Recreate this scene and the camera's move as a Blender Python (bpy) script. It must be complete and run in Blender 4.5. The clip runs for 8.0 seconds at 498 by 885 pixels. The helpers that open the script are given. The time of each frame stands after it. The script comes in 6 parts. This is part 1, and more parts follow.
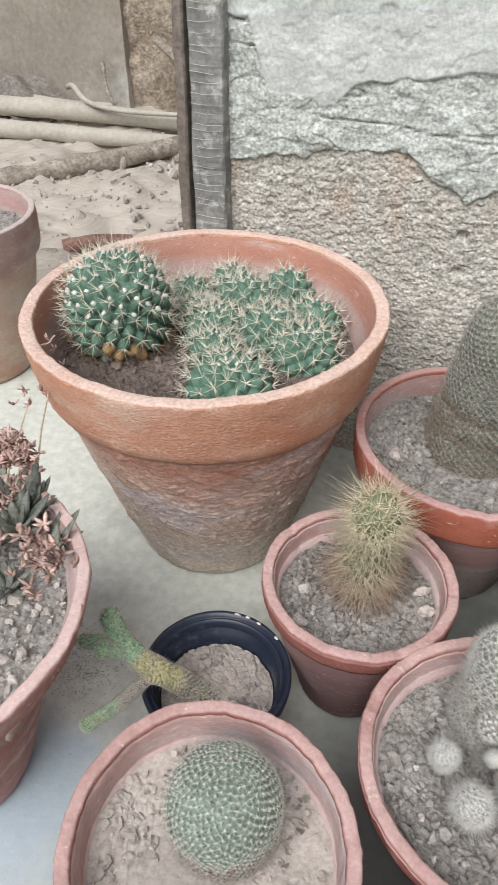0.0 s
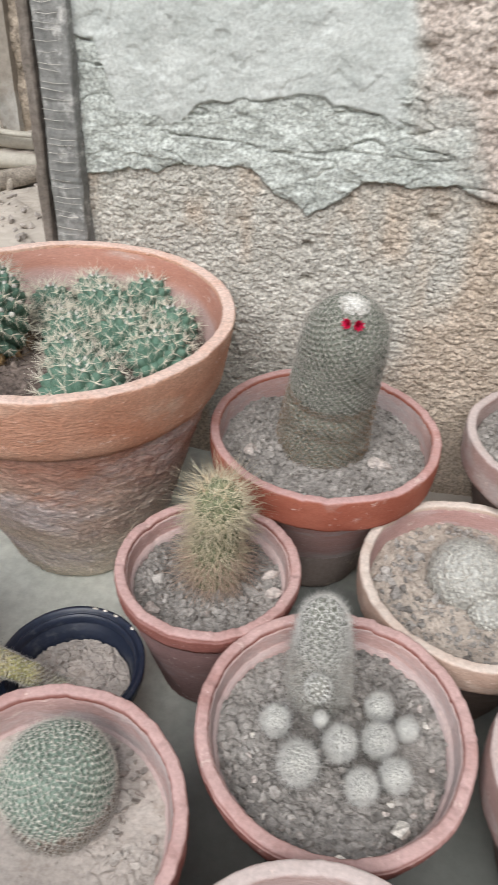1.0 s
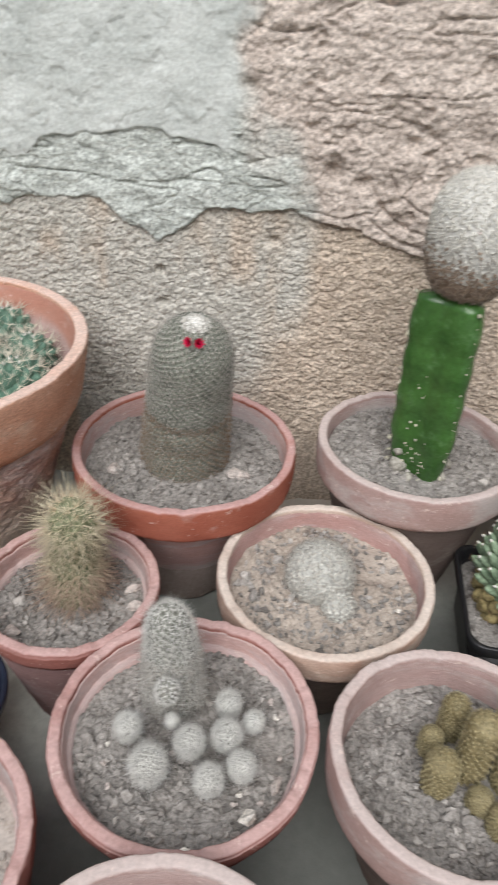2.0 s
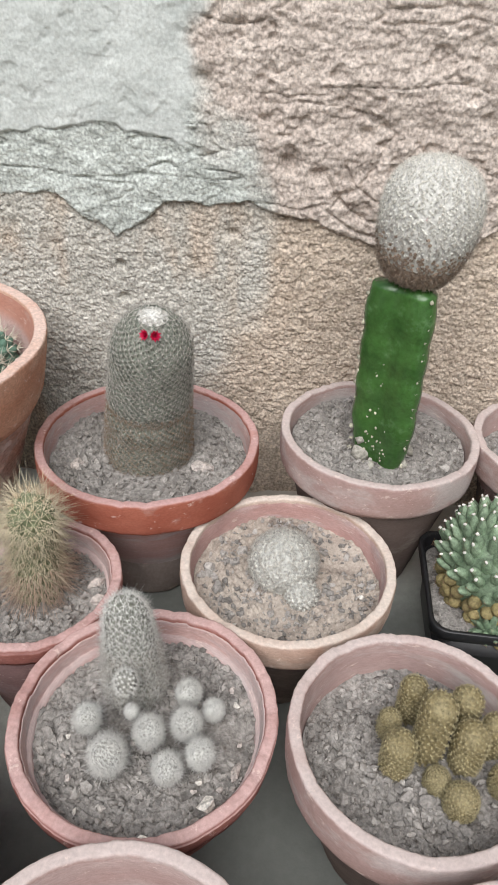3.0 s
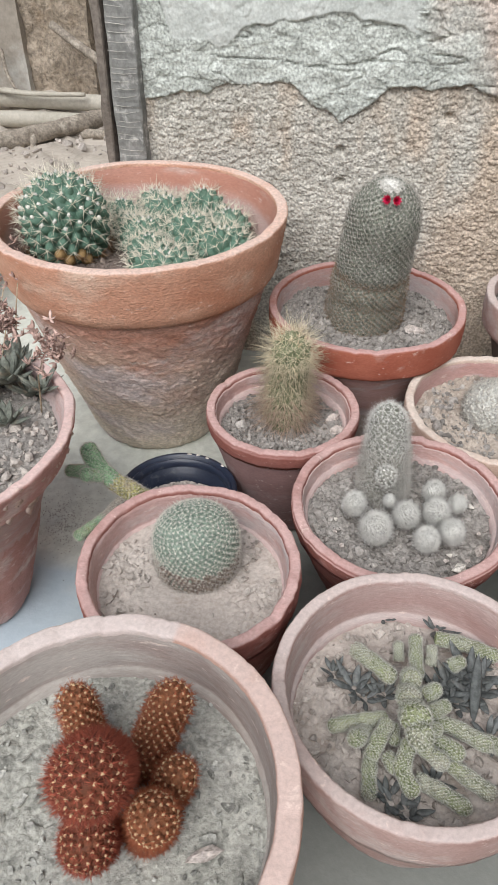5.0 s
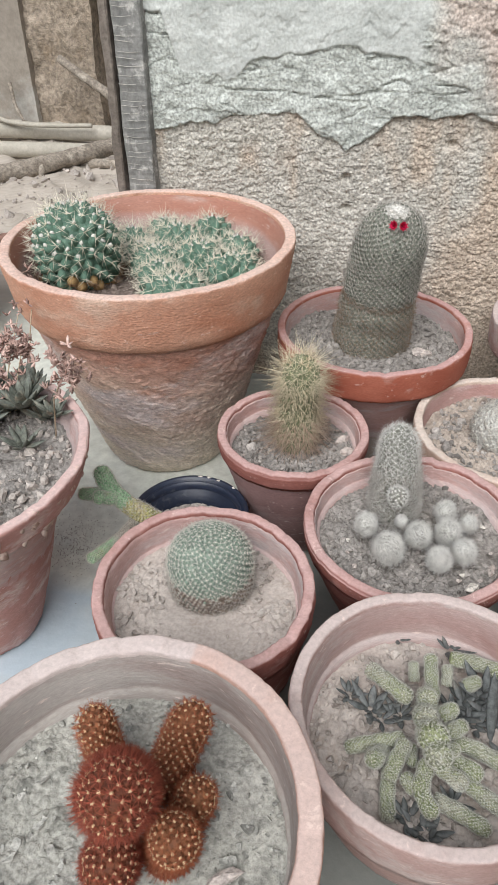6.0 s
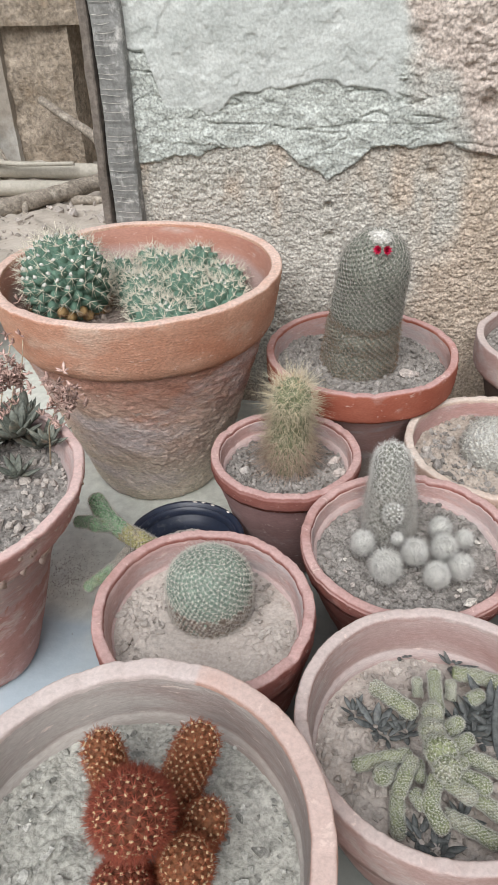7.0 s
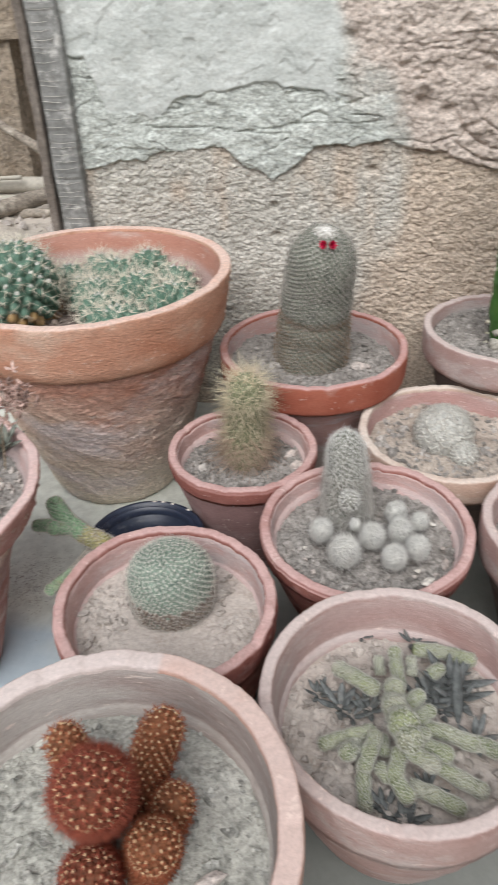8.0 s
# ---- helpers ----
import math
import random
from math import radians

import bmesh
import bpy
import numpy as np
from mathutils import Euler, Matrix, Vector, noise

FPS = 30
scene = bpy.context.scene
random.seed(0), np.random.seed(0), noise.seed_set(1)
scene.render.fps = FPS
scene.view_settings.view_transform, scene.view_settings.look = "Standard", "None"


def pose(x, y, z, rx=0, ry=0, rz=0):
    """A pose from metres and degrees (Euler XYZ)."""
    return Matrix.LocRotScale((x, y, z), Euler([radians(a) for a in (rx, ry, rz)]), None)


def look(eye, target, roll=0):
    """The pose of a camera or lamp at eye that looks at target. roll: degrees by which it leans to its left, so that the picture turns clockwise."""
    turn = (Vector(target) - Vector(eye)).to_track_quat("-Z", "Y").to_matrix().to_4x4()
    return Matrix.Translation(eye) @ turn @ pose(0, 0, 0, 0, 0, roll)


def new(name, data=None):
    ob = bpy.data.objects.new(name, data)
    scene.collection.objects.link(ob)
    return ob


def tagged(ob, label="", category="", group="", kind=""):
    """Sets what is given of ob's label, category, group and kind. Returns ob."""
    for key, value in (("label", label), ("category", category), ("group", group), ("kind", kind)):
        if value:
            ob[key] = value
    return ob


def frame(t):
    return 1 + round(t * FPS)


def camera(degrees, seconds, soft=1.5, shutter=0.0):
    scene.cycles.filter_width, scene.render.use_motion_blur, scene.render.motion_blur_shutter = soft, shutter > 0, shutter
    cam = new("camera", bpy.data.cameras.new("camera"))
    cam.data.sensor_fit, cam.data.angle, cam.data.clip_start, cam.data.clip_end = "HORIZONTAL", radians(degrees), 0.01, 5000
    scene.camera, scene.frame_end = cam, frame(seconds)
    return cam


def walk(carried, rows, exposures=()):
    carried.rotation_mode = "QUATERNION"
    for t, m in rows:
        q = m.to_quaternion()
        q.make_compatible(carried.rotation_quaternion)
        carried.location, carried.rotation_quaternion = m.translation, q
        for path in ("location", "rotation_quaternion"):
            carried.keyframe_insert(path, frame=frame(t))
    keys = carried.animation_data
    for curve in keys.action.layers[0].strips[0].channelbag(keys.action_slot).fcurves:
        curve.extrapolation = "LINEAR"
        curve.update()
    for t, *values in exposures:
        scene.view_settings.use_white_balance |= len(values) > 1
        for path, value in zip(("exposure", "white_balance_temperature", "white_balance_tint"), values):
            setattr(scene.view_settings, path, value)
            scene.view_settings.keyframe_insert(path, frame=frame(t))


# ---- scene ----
EXPOSURES = [(0.0, 0.33), (1.0, 0.29), (2.0, 0.22), (3.5, 0.34), (4.0, 0.34), (4.5, 0.29), (6.0, 0.29), (8.0, 0.25)]
SKY, SUN = 0.125, 2.9
# seconds, place of the eye, turn in degrees
PATH = [
    (0.0, 0.0000, 0.0000, 0.6047, 51.12, 0.15, 21.75),
    (0.5, 0.0266, -0.0086, 0.5970, 52.21, -0.19, 19.36),
    (1.0, 0.0734, -0.0167, 0.6021, 53.29, -2.21, 15.47),
    (1.5, 0.0994, -0.0228, 0.6106, 53.87, -2.62, 12.59),
    (2.0, 0.1412, -0.0284, 0.6141, 55.42, -2.93, 8.19),
    (2.2, 0.1573, -0.0296, 0.6154, 55.81, -2.49, 6.78),
    (3.3, 0.1678, -0.0318, 0.6069, 54.41, -2.21, 6.35),
    (3.5, 0.1642, -0.0477, 0.5946, 53.14, -0.45, 6.94),
    (3.8, 0.1390, -0.0790, 0.5945, 51.27, -0.60, 8.27),
    (4.0, 0.1146, -0.1033, 0.5892, 49.72, -0.01, 10.76),
    (4.2, 0.0980, -0.1355, 0.5920, 49.10, 0.80, 12.30),
    (4.5, 0.0659, -0.1846, 0.5912, 49.57, 0.37, 13.43),
    (6.0, 0.0450, -0.2117, 0.5947, 52.87, 0.98, 13.44),
    (6.5, 0.0445, -0.2107, 0.5970, 53.36, 1.05, 13.05),
    (7.0, 0.0384, -0.2219, 0.5913, 55.35, 1.60, 11.50),
    (7.5, 0.0283, -0.2257, 0.5840, 55.96, 1.93, 11.97),
    (8.0, 0.0487, -0.2346, 0.5805, 56.13, 2.22, 7.57),
]
cam = camera(38.99, 8.0, soft=0.8, shutter=0.45)
walk(cam, [(t, pose(x, y, z, rx, ry, rz)) for t, x, y, z, rx, ry, rz in PATH], EXPOSURES)

# ---- world and light ----
world = bpy.data.worlds.new("sky")
world.use_nodes = True
scene.world = world
wn = world.node_tree
sky = wn.nodes.new("ShaderNodeTexSky")
sky.sky_type, sky.sun_disc = "NISHITA", False
sky.sun_elevation, sky.sun_rotation = radians(51), radians(185)
sky.air_density, sky.dust_density = 1.0, 1.0
pale = wn.nodes.new("ShaderNodeHueSaturation")
pale.inputs["Saturation"].default_value = 0.40
wn.links.new(sky.outputs[0], pale.inputs["Color"])
wn.links.new(pale.outputs[0], wn.nodes["Background"].inputs["Color"])
wn.nodes["Background"].inputs["Strength"].default_value = SKY
sun = new("sun", bpy.data.lights.new("sun", "SUN"))
sun.data.energy, sun.data.angle, sun.data.color = SUN, radians(50), (1.0, 0.99, 0.98)
sun.matrix_world = look((-0.12, -1.30, 1.6), (0, 0, 0))


# ---- numbers and noise ----
def hashed(ix, iy, seed):
    h = np.sin(ix * 127.1 + iy * 311.7 + seed * 74.7) * 43758.5453
    return h - np.floor(h)


def vnoise(x, y, seed=0):
    """Smooth value noise from -1 to 1."""
    ix, iy = np.floor(x), np.floor(y)
    fx, fy = x - ix, y - iy
    fx, fy = fx * fx * (3 - 2 * fx), fy * fy * (3 - 2 * fy)
    a = hashed(ix, iy, seed) * (1 - fx) + hashed(ix + 1, iy, seed) * fx
    b = hashed(ix, iy + 1, seed) * (1 - fx) + hashed(ix + 1, iy + 1, seed) * fx
    return (a * (1 - fy) + b * fy) * 2 - 1


def fbm(x, y, seed=0, octaves=4):
    total, amp, norm = 0, 1.0, 0
    for k in range(octaves):
        total = total + amp * vnoise(x * 2 ** k, y * 2 ** k, seed + k)
        norm, amp = norm + amp, amp * 0.5
    return total / norm


def cells(x, y, seed=0):
    """Distance to the nearest of scattered points, in cells."""
    ix, iy = np.floor(x), np.floor(y)
    best = np.full(np.shape(x), 9.0)
    for dx in (-1, 0, 1):
        for dy in (-1, 0, 1):
            cx, cy = ix + dx, iy + dy
            px = cx + hashed(cx, cy, seed)
            py = cy + hashed(cx, cy, seed + 17)
            best = np.minimum(best, (px - x) ** 2 + (py - y) ** 2)
    return np.sqrt(best)


def plates(x, y, seed=0):
    """Cracked plates: how far inside its plate a place lies, in cells, and the plate's own number from 0 to 1."""
    ix, iy = np.floor(x), np.floor(y)
    near, second, own = np.full(np.shape(x), 9.0), np.full(np.shape(x), 9.0), np.zeros(np.shape(x))
    for dx in (-1, 0, 1):
        for dy in (-1, 0, 1):
            cx, cy = ix + dx, iy + dy
            d = np.hypot(cx + hashed(cx, cy, seed) - x, cy + hashed(cx, cy, seed + 17) - y)
            closer = d < near
            second = np.where(closer, near, np.minimum(second, d))
            own = np.where(closer, hashed(cx, cy, seed + 31), own)
            near = np.where(closer, d, near)
    return second - near, own


def smoothstep(a, b, x):
    t = np.clip((x - a) / (b - a), 0, 1)
    return t * t * (3 - 2 * t)


# ---- materials ----
def material(name, low, high, scale=20.0, rough=0.85, bump=0.3, grain=150.0, stain=None, upper=None, metal=0.0, gloss=None, mottle=0.35, depth=0.002, island=0.0, dust=None, stretch=(1, 1, 1), crumb=None, sector=None, speck=None):
    """Two colours mixed by cloudy noise, fine grain over them, patches of a stain (colour, scale, amount),
    a coating (colour, z from, z to) that sets in below a height, a granular crust (scale, amount),
    a sector (angle from, angle to, colour) of another firing colour, and small sharp scuffs (colour, scale, amount)."""
    m = bpy.data.materials.new(name)
    m.use_nodes = True
    t = m.node_tree
    n, li = t.nodes, t.links
    bsdf = n["Principled BSDF"]
    co = n.new("ShaderNodeTexCoord")
    rnd = n.new("ShaderNodeObjectInfo")
    off = n.new("ShaderNodeVectorMath")
    off.operation = "MULTIPLY_ADD"
    off.inputs[1].default_value = stretch
    li.new(co.outputs["Object"], off.inputs[0])
    shift = n.new("ShaderNodeVectorMath")
    shift.operation = "SCALE"
    shift.inputs[0].default_value = (3.1, 5.7, 2.3)
    li.new(rnd.outputs["Random"], shift.inputs["Scale"])
    li.new(shift.outputs[0], off.inputs[2])

    def noise_node(s, detail=5.0, r=0.6):
        q = n.new("ShaderNodeTexNoise")
        q.inputs["Scale"].default_value, q.inputs["Detail"].default_value, q.inputs["Roughness"].default_value = s, detail, r
        li.new(off.outputs[0], q.inputs["Vector"])
        return q.outputs["Fac"]

    def ramp(fac, a, b):
        q = n.new("ShaderNodeMapRange")
        q.inputs["From Min"].default_value, q.inputs["From Max"].default_value = a, b
        li.new(fac, q.inputs["Value"])
        return q.outputs["Result"]

    def mix(fac, a, b, blend="MIX"):
        q = n.new("ShaderNodeMix")
        q.data_type, q.blend_type = "RGBA", blend
        for sock, v in ((q.inputs["Factor"], fac), (q.inputs[6], a), (q.inputs[7], b)):
            if isinstance(v, bpy.types.NodeSocket):
                li.new(v, sock)
            elif isinstance(v, (int, float)):
                sock.default_value = v
            else:
                sock.default_value = (*v, 1)
        return q.outputs[2]

    def math_node(op, a, b):
        q = n.new("ShaderNodeMath")
        q.operation = op
        for sock, v in ((q.inputs[0], a), (q.inputs[1], b)):
            if isinstance(v, bpy.types.NodeSocket):
                li.new(v, sock)
            else:
                sock.default_value = v
        return q.outputs[0]

    colour = mix(ramp(noise_node(scale), 0.3, 0.7), low, high)
    if upper:
        sep = n.new("ShaderNodeSeparateXYZ")
        li.new(co.outputs["Object"], sep.inputs[0])
        wavy = math_node("ADD", sep.outputs["Z"], math_node("MULTIPLY", math_node("SUBTRACT", noise_node(scale * 0.8), 0.5), (upper[2] - upper[1]) * 1.6))
        colour = mix(ramp(wavy, upper[2], upper[1]), colour, upper[0])
    if sector:
        sep2 = n.new("ShaderNodeSeparateXYZ")
        li.new(co.outputs["Object"], sep2.inputs[0])
        turn = math_node("ADD", math_node("ARCTAN2", sep2.outputs["Y"], sep2.outputs["X"]), math_node("MULTIPLY", math_node("SUBTRACT", noise_node(60), 0.5), 0.10))
        inside = math_node("MULTIPLY", ramp(turn, sector[0], sector[0] + 0.3), ramp(turn, sector[1], sector[1] - 0.03))
        colour = mix(math_node("MULTIPLY", inside, 0.85), colour, sector[2])
    if stain:
        colour = mix(ramp(noise_node(stain[1], 7.0, 0.65), 0.63 - stain[2] * 0.3, 0.79 - stain[2] * 0.3), colour, stain[0])
    if dust:
        geo = n.new("ShaderNodeNewGeometry")
        sepn = n.new("ShaderNodeSeparateXYZ")
        li.new(geo.outputs["Normal"], sepn.inputs[0])
        lie = math_node("MULTIPLY", ramp(sepn.outputs["Z"], 0.1, 0.9), ramp(noise_node(scale * 2.2), 0.05, 0.50))
        colour = mix(math_node("MULTIPLY", lie, dust[1]), colour, dust[0])
    if speck:
        colour = mix(math_node("MULTIPLY", ramp(noise_node(speck[1], 6.0, 0.7), 0.62, 0.66), speck[2]), colour, speck[0])
    fine = noise_node(grain, 4.0, 0.7)
    shade = ramp(fine, 0.36, 0.64)
    grey = n.new("ShaderNodeMapRange")
    grey.inputs["To Min"].default_value, grey.inputs["To Max"].default_value = 1 - mottle, 1 + mottle
    li.new(shade, grey.inputs["Value"])
    value = grey.outputs["Result"]
    if island:
        geo = n.new("ShaderNodeNewGeometry")
        isl = n.new("ShaderNodeMapRange")
        isl.inputs["To Min"].default_value, isl.inputs["To Max"].default_value = 1 - island, 1 + island
        li.new(geo.outputs["Random Per Island"], isl.inputs["Value"])
        value = math_node("MULTIPLY", value, isl.outputs["Result"])
    vec = n.new("ShaderNodeVectorMath")
    vec.operation = "SCALE"
    li.new(colour, vec.inputs[0])
    li.new(value, vec.inputs["Scale"])
    li.new(vec.outputs[0], bsdf.inputs["Base Color"])
    bsdf.inputs["Roughness"].default_value, bsdf.inputs["Metallic"].default_value = rough, metal
    bsdf.inputs["Specular IOR Level"].default_value = 0.3 if gloss is None else gloss
    if bump:
        b = n.new("ShaderNodeBump")
        b.inputs["Strength"].default_value, b.inputs["Distance"].default_value = bump, depth
        both = math_node("ADD", fine, noise_node(grain * 0.25, 5.0))
        if crumb:
            v = n.new("ShaderNodeTexVoronoi")
            v.inputs["Scale"].default_value = crumb[0]
            li.new(off.outputs[0], v.inputs["Vector"])
            lump = math_node("MULTIPLY", math_node("SUBTRACT", 0.8, v.outputs["Distance"]), ramp(noise_node(crumb[0] * 0.10, 3.0), 0.38, 0.62))
            both = math_node("ADD", both, math_node("MULTIPLY", lump, crumb[1]))
        li.new(both, b.inputs["Height"])
        li.new(b.outputs[0], bsdf.inputs["Normal"])
    return m


PALE_DUST = (0.62, 0.45, 0.385)


def clay(name, low, high, stain, dust, crumb=(420, 0.5), **more):
    base = dict(scale=11, rough=0.9, bump=0.40, grain=300, mottle=0.11, depth=0.0010, stretch=(1, 1, 2.0), speck=((0.68, 0.56, 0.50), 75, 0.5))
    base.update(more)
    return material(name, low, high, stain=stain, dust=dust, crumb=(crumb[0], crumb[1] * 0.5), **base)


CLAY_ORANGE = clay("clay_orange", (0.435, 0.212, 0.149), (0.574, 0.374, 0.306), ((0.609, 0.527, 0.510), 7, 0.5), (PALE_DUST, 0.5), (330, 0.9), upper=((0.626, 0.544, 0.451), 0.04, 0.20), mottle=0.24, depth=0.0020, bump=0.7, grain=200, speck=((0.644, 0.561, 0.493), 60, 0.6))
CLAY_RIM = clay("clay_rim", (0.49, 0.225, 0.14), (0.62, 0.37, 0.265), ((0.64, 0.47, 0.37), 7, 0.35), ((0.66, 0.50, 0.435), 0.9), (260, 1.8), mottle=0.18, depth=0.0016, bump=0.6)
CLAY_BIG_INSIDE = clay("clay_big_inside", (0.40, 0.175, 0.125), (0.50, 0.27, 0.21), ((0.52, 0.38, 0.33), 12, 0.25), None, (300, 0.5), upper=((0.49, 0.345, 0.315), 0.258, 0.270), stretch=(0.7, 0.7, 3.0))
CLAY_BAND = clay("clay_band", (0.288, 0.073, 0.043), (0.397, 0.139, 0.091), ((0.466, 0.278, 0.240), 20, 0.15), ((0.508, 0.324, 0.306), 0.95), (300, 0.6))
CLAY_RED = clay("clay_red", (0.198, 0.056, 0.042), (0.342, 0.152, 0.128), ((0.450, 0.279, 0.248), 14, 0.30), ((0.513, 0.347, 0.326), 0.95), (300, 0.6))
CLAY_MAUVE = clay("clay_mauve", (0.238, 0.136, 0.128), (0.332, 0.214, 0.208), ((0.340, 0.256, 0.252), 10, 0.35), None, (300, 0.3))
CLAY_INSIDE = clay("clay_inside", (0.414, 0.237, 0.212), (0.517, 0.367, 0.344), ((0.474, 0.413, 0.405), 10, 0.5), ((0.500, 0.385, 0.364), 0.8), (300, 0.3), stretch=(0.7, 0.7, 3.0))
CLAY_PINK = clay("clay_pink", (0.369, 0.234, 0.209), (0.459, 0.344, 0.318), ((0.492, 0.425, 0.406), 11, 0.5), ((0.529, 0.447, 0.422), 0.95), (260, 0.4), mottle=0.10)
CLAY_BOWL = clay("clay_bowl", (0.352, 0.216, 0.196), (0.448, 0.344, 0.322), ((0.480, 0.427, 0.408), 9, 0.5), ((0.480, 0.416, 0.396), 0.8), (260, 0.3), mottle=0.10, stretch=(0.6, 0.6, 3.0))
CLAY_PEEL = clay("clay_peel", (0.410, 0.199, 0.172), (0.530, 0.330, 0.302), ((0.620, 0.504, 0.478), 22, 0.4), ((0.640, 0.485, 0.458), 0.85), (160, 0.9), depth=0.0016)
CLAY_DUSTY = clay("clay_dusty", (0.487, 0.389, 0.361), (0.567, 0.499, 0.473), ((0.478, 0.319, 0.271), 8, 0.2), ((0.611, 0.530, 0.504), 0.55), (300, 0.3), sector=(-0.75, 1.46, (0.531, 0.309, 0.239)), mottle=0.09)
CLAY_ASHEN = clay("clay_ashen", (0.352, 0.308, 0.288), (0.440, 0.408, 0.380), ((0.280, 0.212, 0.192), 6, 0.35), ((0.400, 0.384, 0.344), 0.6), (300, 0.3), stretch=(0.6, 0.6, 3.0))
CLAY_PALE = clay("clay_pale", (0.450, 0.288, 0.216), (0.549, 0.423, 0.351), ((0.558, 0.486, 0.423), 10, 0.5), ((0.621, 0.540, 0.477), 0.95), (300, 0.4))
# dark clay for bodies below the rim, shade put into the colour
CLAY_SHADE = clay("clay_shade", (0.119, 0.085, 0.072), (0.204, 0.153, 0.132), ((0.281, 0.234, 0.204), 12, 0.3), None, (300, 0.4), speck=None)
CLAY_GREY = clay("clay_grey", (0.27, 0.205, 0.18), (0.40, 0.33, 0.295), ((0.48, 0.42, 0.375), 9, 0.35), ((0.56, 0.48, 0.42), 0.8), (300, 0.3), stretch=(0.8, 0.8, 0.5))
SOIL = material("soil", (0.198, 0.183, 0.168), (0.361, 0.338, 0.314), 40, 0.95, 0.9, 260, stain=((0.086, 0.073, 0.062), 110, 0.35), depth=0.0014, crumb=(330, 0.9), mottle=0.32)
SOIL_PALE = material("soil_pale", (0.378, 0.331, 0.297), (0.473, 0.426, 0.387), 16, 0.95, 0.5, 300, stain=((0.310, 0.258, 0.215), 30, 0.25), depth=0.0008, mottle=0.16)
SOIL_SAND = material("soil_sand", (0.33, 0.28, 0.235), (0.46, 0.40, 0.345), 16, 0.95, 0.6, 300, stain=((0.20, 0.165, 0.14), 40, 0.35), depth=0.0010, mottle=0.22)
SOIL_ASH = material("soil_ash", (0.305, 0.305, 0.269), (0.430, 0.421, 0.381), 22, 0.95, 0.8, 260, stain=((0.170, 0.170, 0.152), 55, 0.3), depth=0.0014, crumb=(330, 0.8), mottle=0.28)
SOIL_DARK = material("soil_dark", (0.11, 0.085, 0.075), (0.22, 0.175, 0.15), 40, 0.95, 0.9, 260, depth=0.003)
GRIT = material("grit", (0.206, 0.191, 0.175), (0.387, 0.361, 0.335), 60, 0.95, 0.7, 300, island=0.34, mottle=0.25)
GRIT_PALE = material("grit_pale", (0.361, 0.323, 0.290), (0.470, 0.428, 0.391), 40, 0.95, 0.6, 300, island=0.18, mottle=0.2)
GRIT_DARK = material("grit_dark", (0.10, 0.08, 0.068), (0.24, 0.195, 0.165), 40, 0.95, 0.7, 300, island=0.35)
GRIT_ASH = material("grit_ash", (0.248, 0.248, 0.224), (0.438, 0.433, 0.400), 12, 0.95, 0.5, 300, island=0.4)
PEBBLE_WHITE = material("pebble_white", (0.62, 0.58, 0.52), (0.74, 0.70, 0.64), 60, 0.8, 0.3, 300)
PEBBLE_GREY = material("pebble_grey", (0.42, 0.37, 0.34), (0.54, 0.48, 0.44), 60, 0.85, 0.4, 300)
GREEN = material("cactus_green", (0.052, 0.120, 0.084), (0.165, 0.275, 0.205), 70, 0.55, 0.3, 300, stain=((0.26, 0.34, 0.27), 90, 0.22), island=0.2)
GREEN_BLUE = material("cactus_blue_green", (0.15, 0.205, 0.165), (0.26, 0.335, 0.275), 60, 0.65, 0.2, 300, island=0.2)


# ---- building helpers ----
class Soup:
    """Vertices and faces that grow into one mesh."""

    def __init__(self):
        self.v, self.f, self.n = [], [], 0

    def add(self, verts, faces):
        verts = np.asarray(verts, float).reshape(-1, 3)
        self.v.append(verts)
        faces = np.asarray(faces, int)
        self.f.append(faces + self.n)
        self.n += len(verts)
        return self

    def mesh(self, name, smooth=True):
        me = bpy.data.meshes.new(name)
        verts = np.concatenate(self.v)
        counts = np.concatenate([np.full(len(f), f.shape[1]) for f in self.f])
        loops = np.concatenate([f.ravel() for f in self.f])
        me.vertices.add(len(verts))
        me.vertices.foreach_set("co", verts.ravel())
        me.loops.add(len(loops))
        me.loops.foreach_set("vertex_index", loops.astype(np.int32))
        me.polygons.add(len(counts))
        me.polygons.foreach_set("loop_start", np.concatenate([[0], np.cumsum(counts)[:-1]]).astype(np.int32))
        me.polygons.foreach_set("use_smooth", np.full(len(counts), smooth))
        me.update(calc_edges=True)
        me.validate()
        return me


def part(name, soup, mat, parent=None, label="", smooth=True):
    me = soup.mesh(name, smooth)
    me.materials.append(mat)
    ob = new(name, me)
    if parent:
        ob.parent = parent
    return tagged(ob, label)


def thing(name, place, label, category, group="", kind=""):
    ob = new(name)
    ob.location = place
    ob.empty_display_size = 0.05
    return tagged(ob, label, category, group, kind)


def single(name, soup, mat, place, label, category, group="", kind="", smooth=True):
    ob = part(name, soup, mat, None, label, smooth)
    ob.location = place
    return tagged(ob, label, category, group, kind)


def grid_faces(rows, cols, wrap=False):
    r, c = np.meshgrid(np.arange(rows - 1), np.arange(cols if wrap else cols - 1), indexing="ij")
    a, b = r * cols + c, r * cols + (c + 1) % cols
    return np.stack([a, b, b + cols, a + cols], -1).reshape(-1, 4)


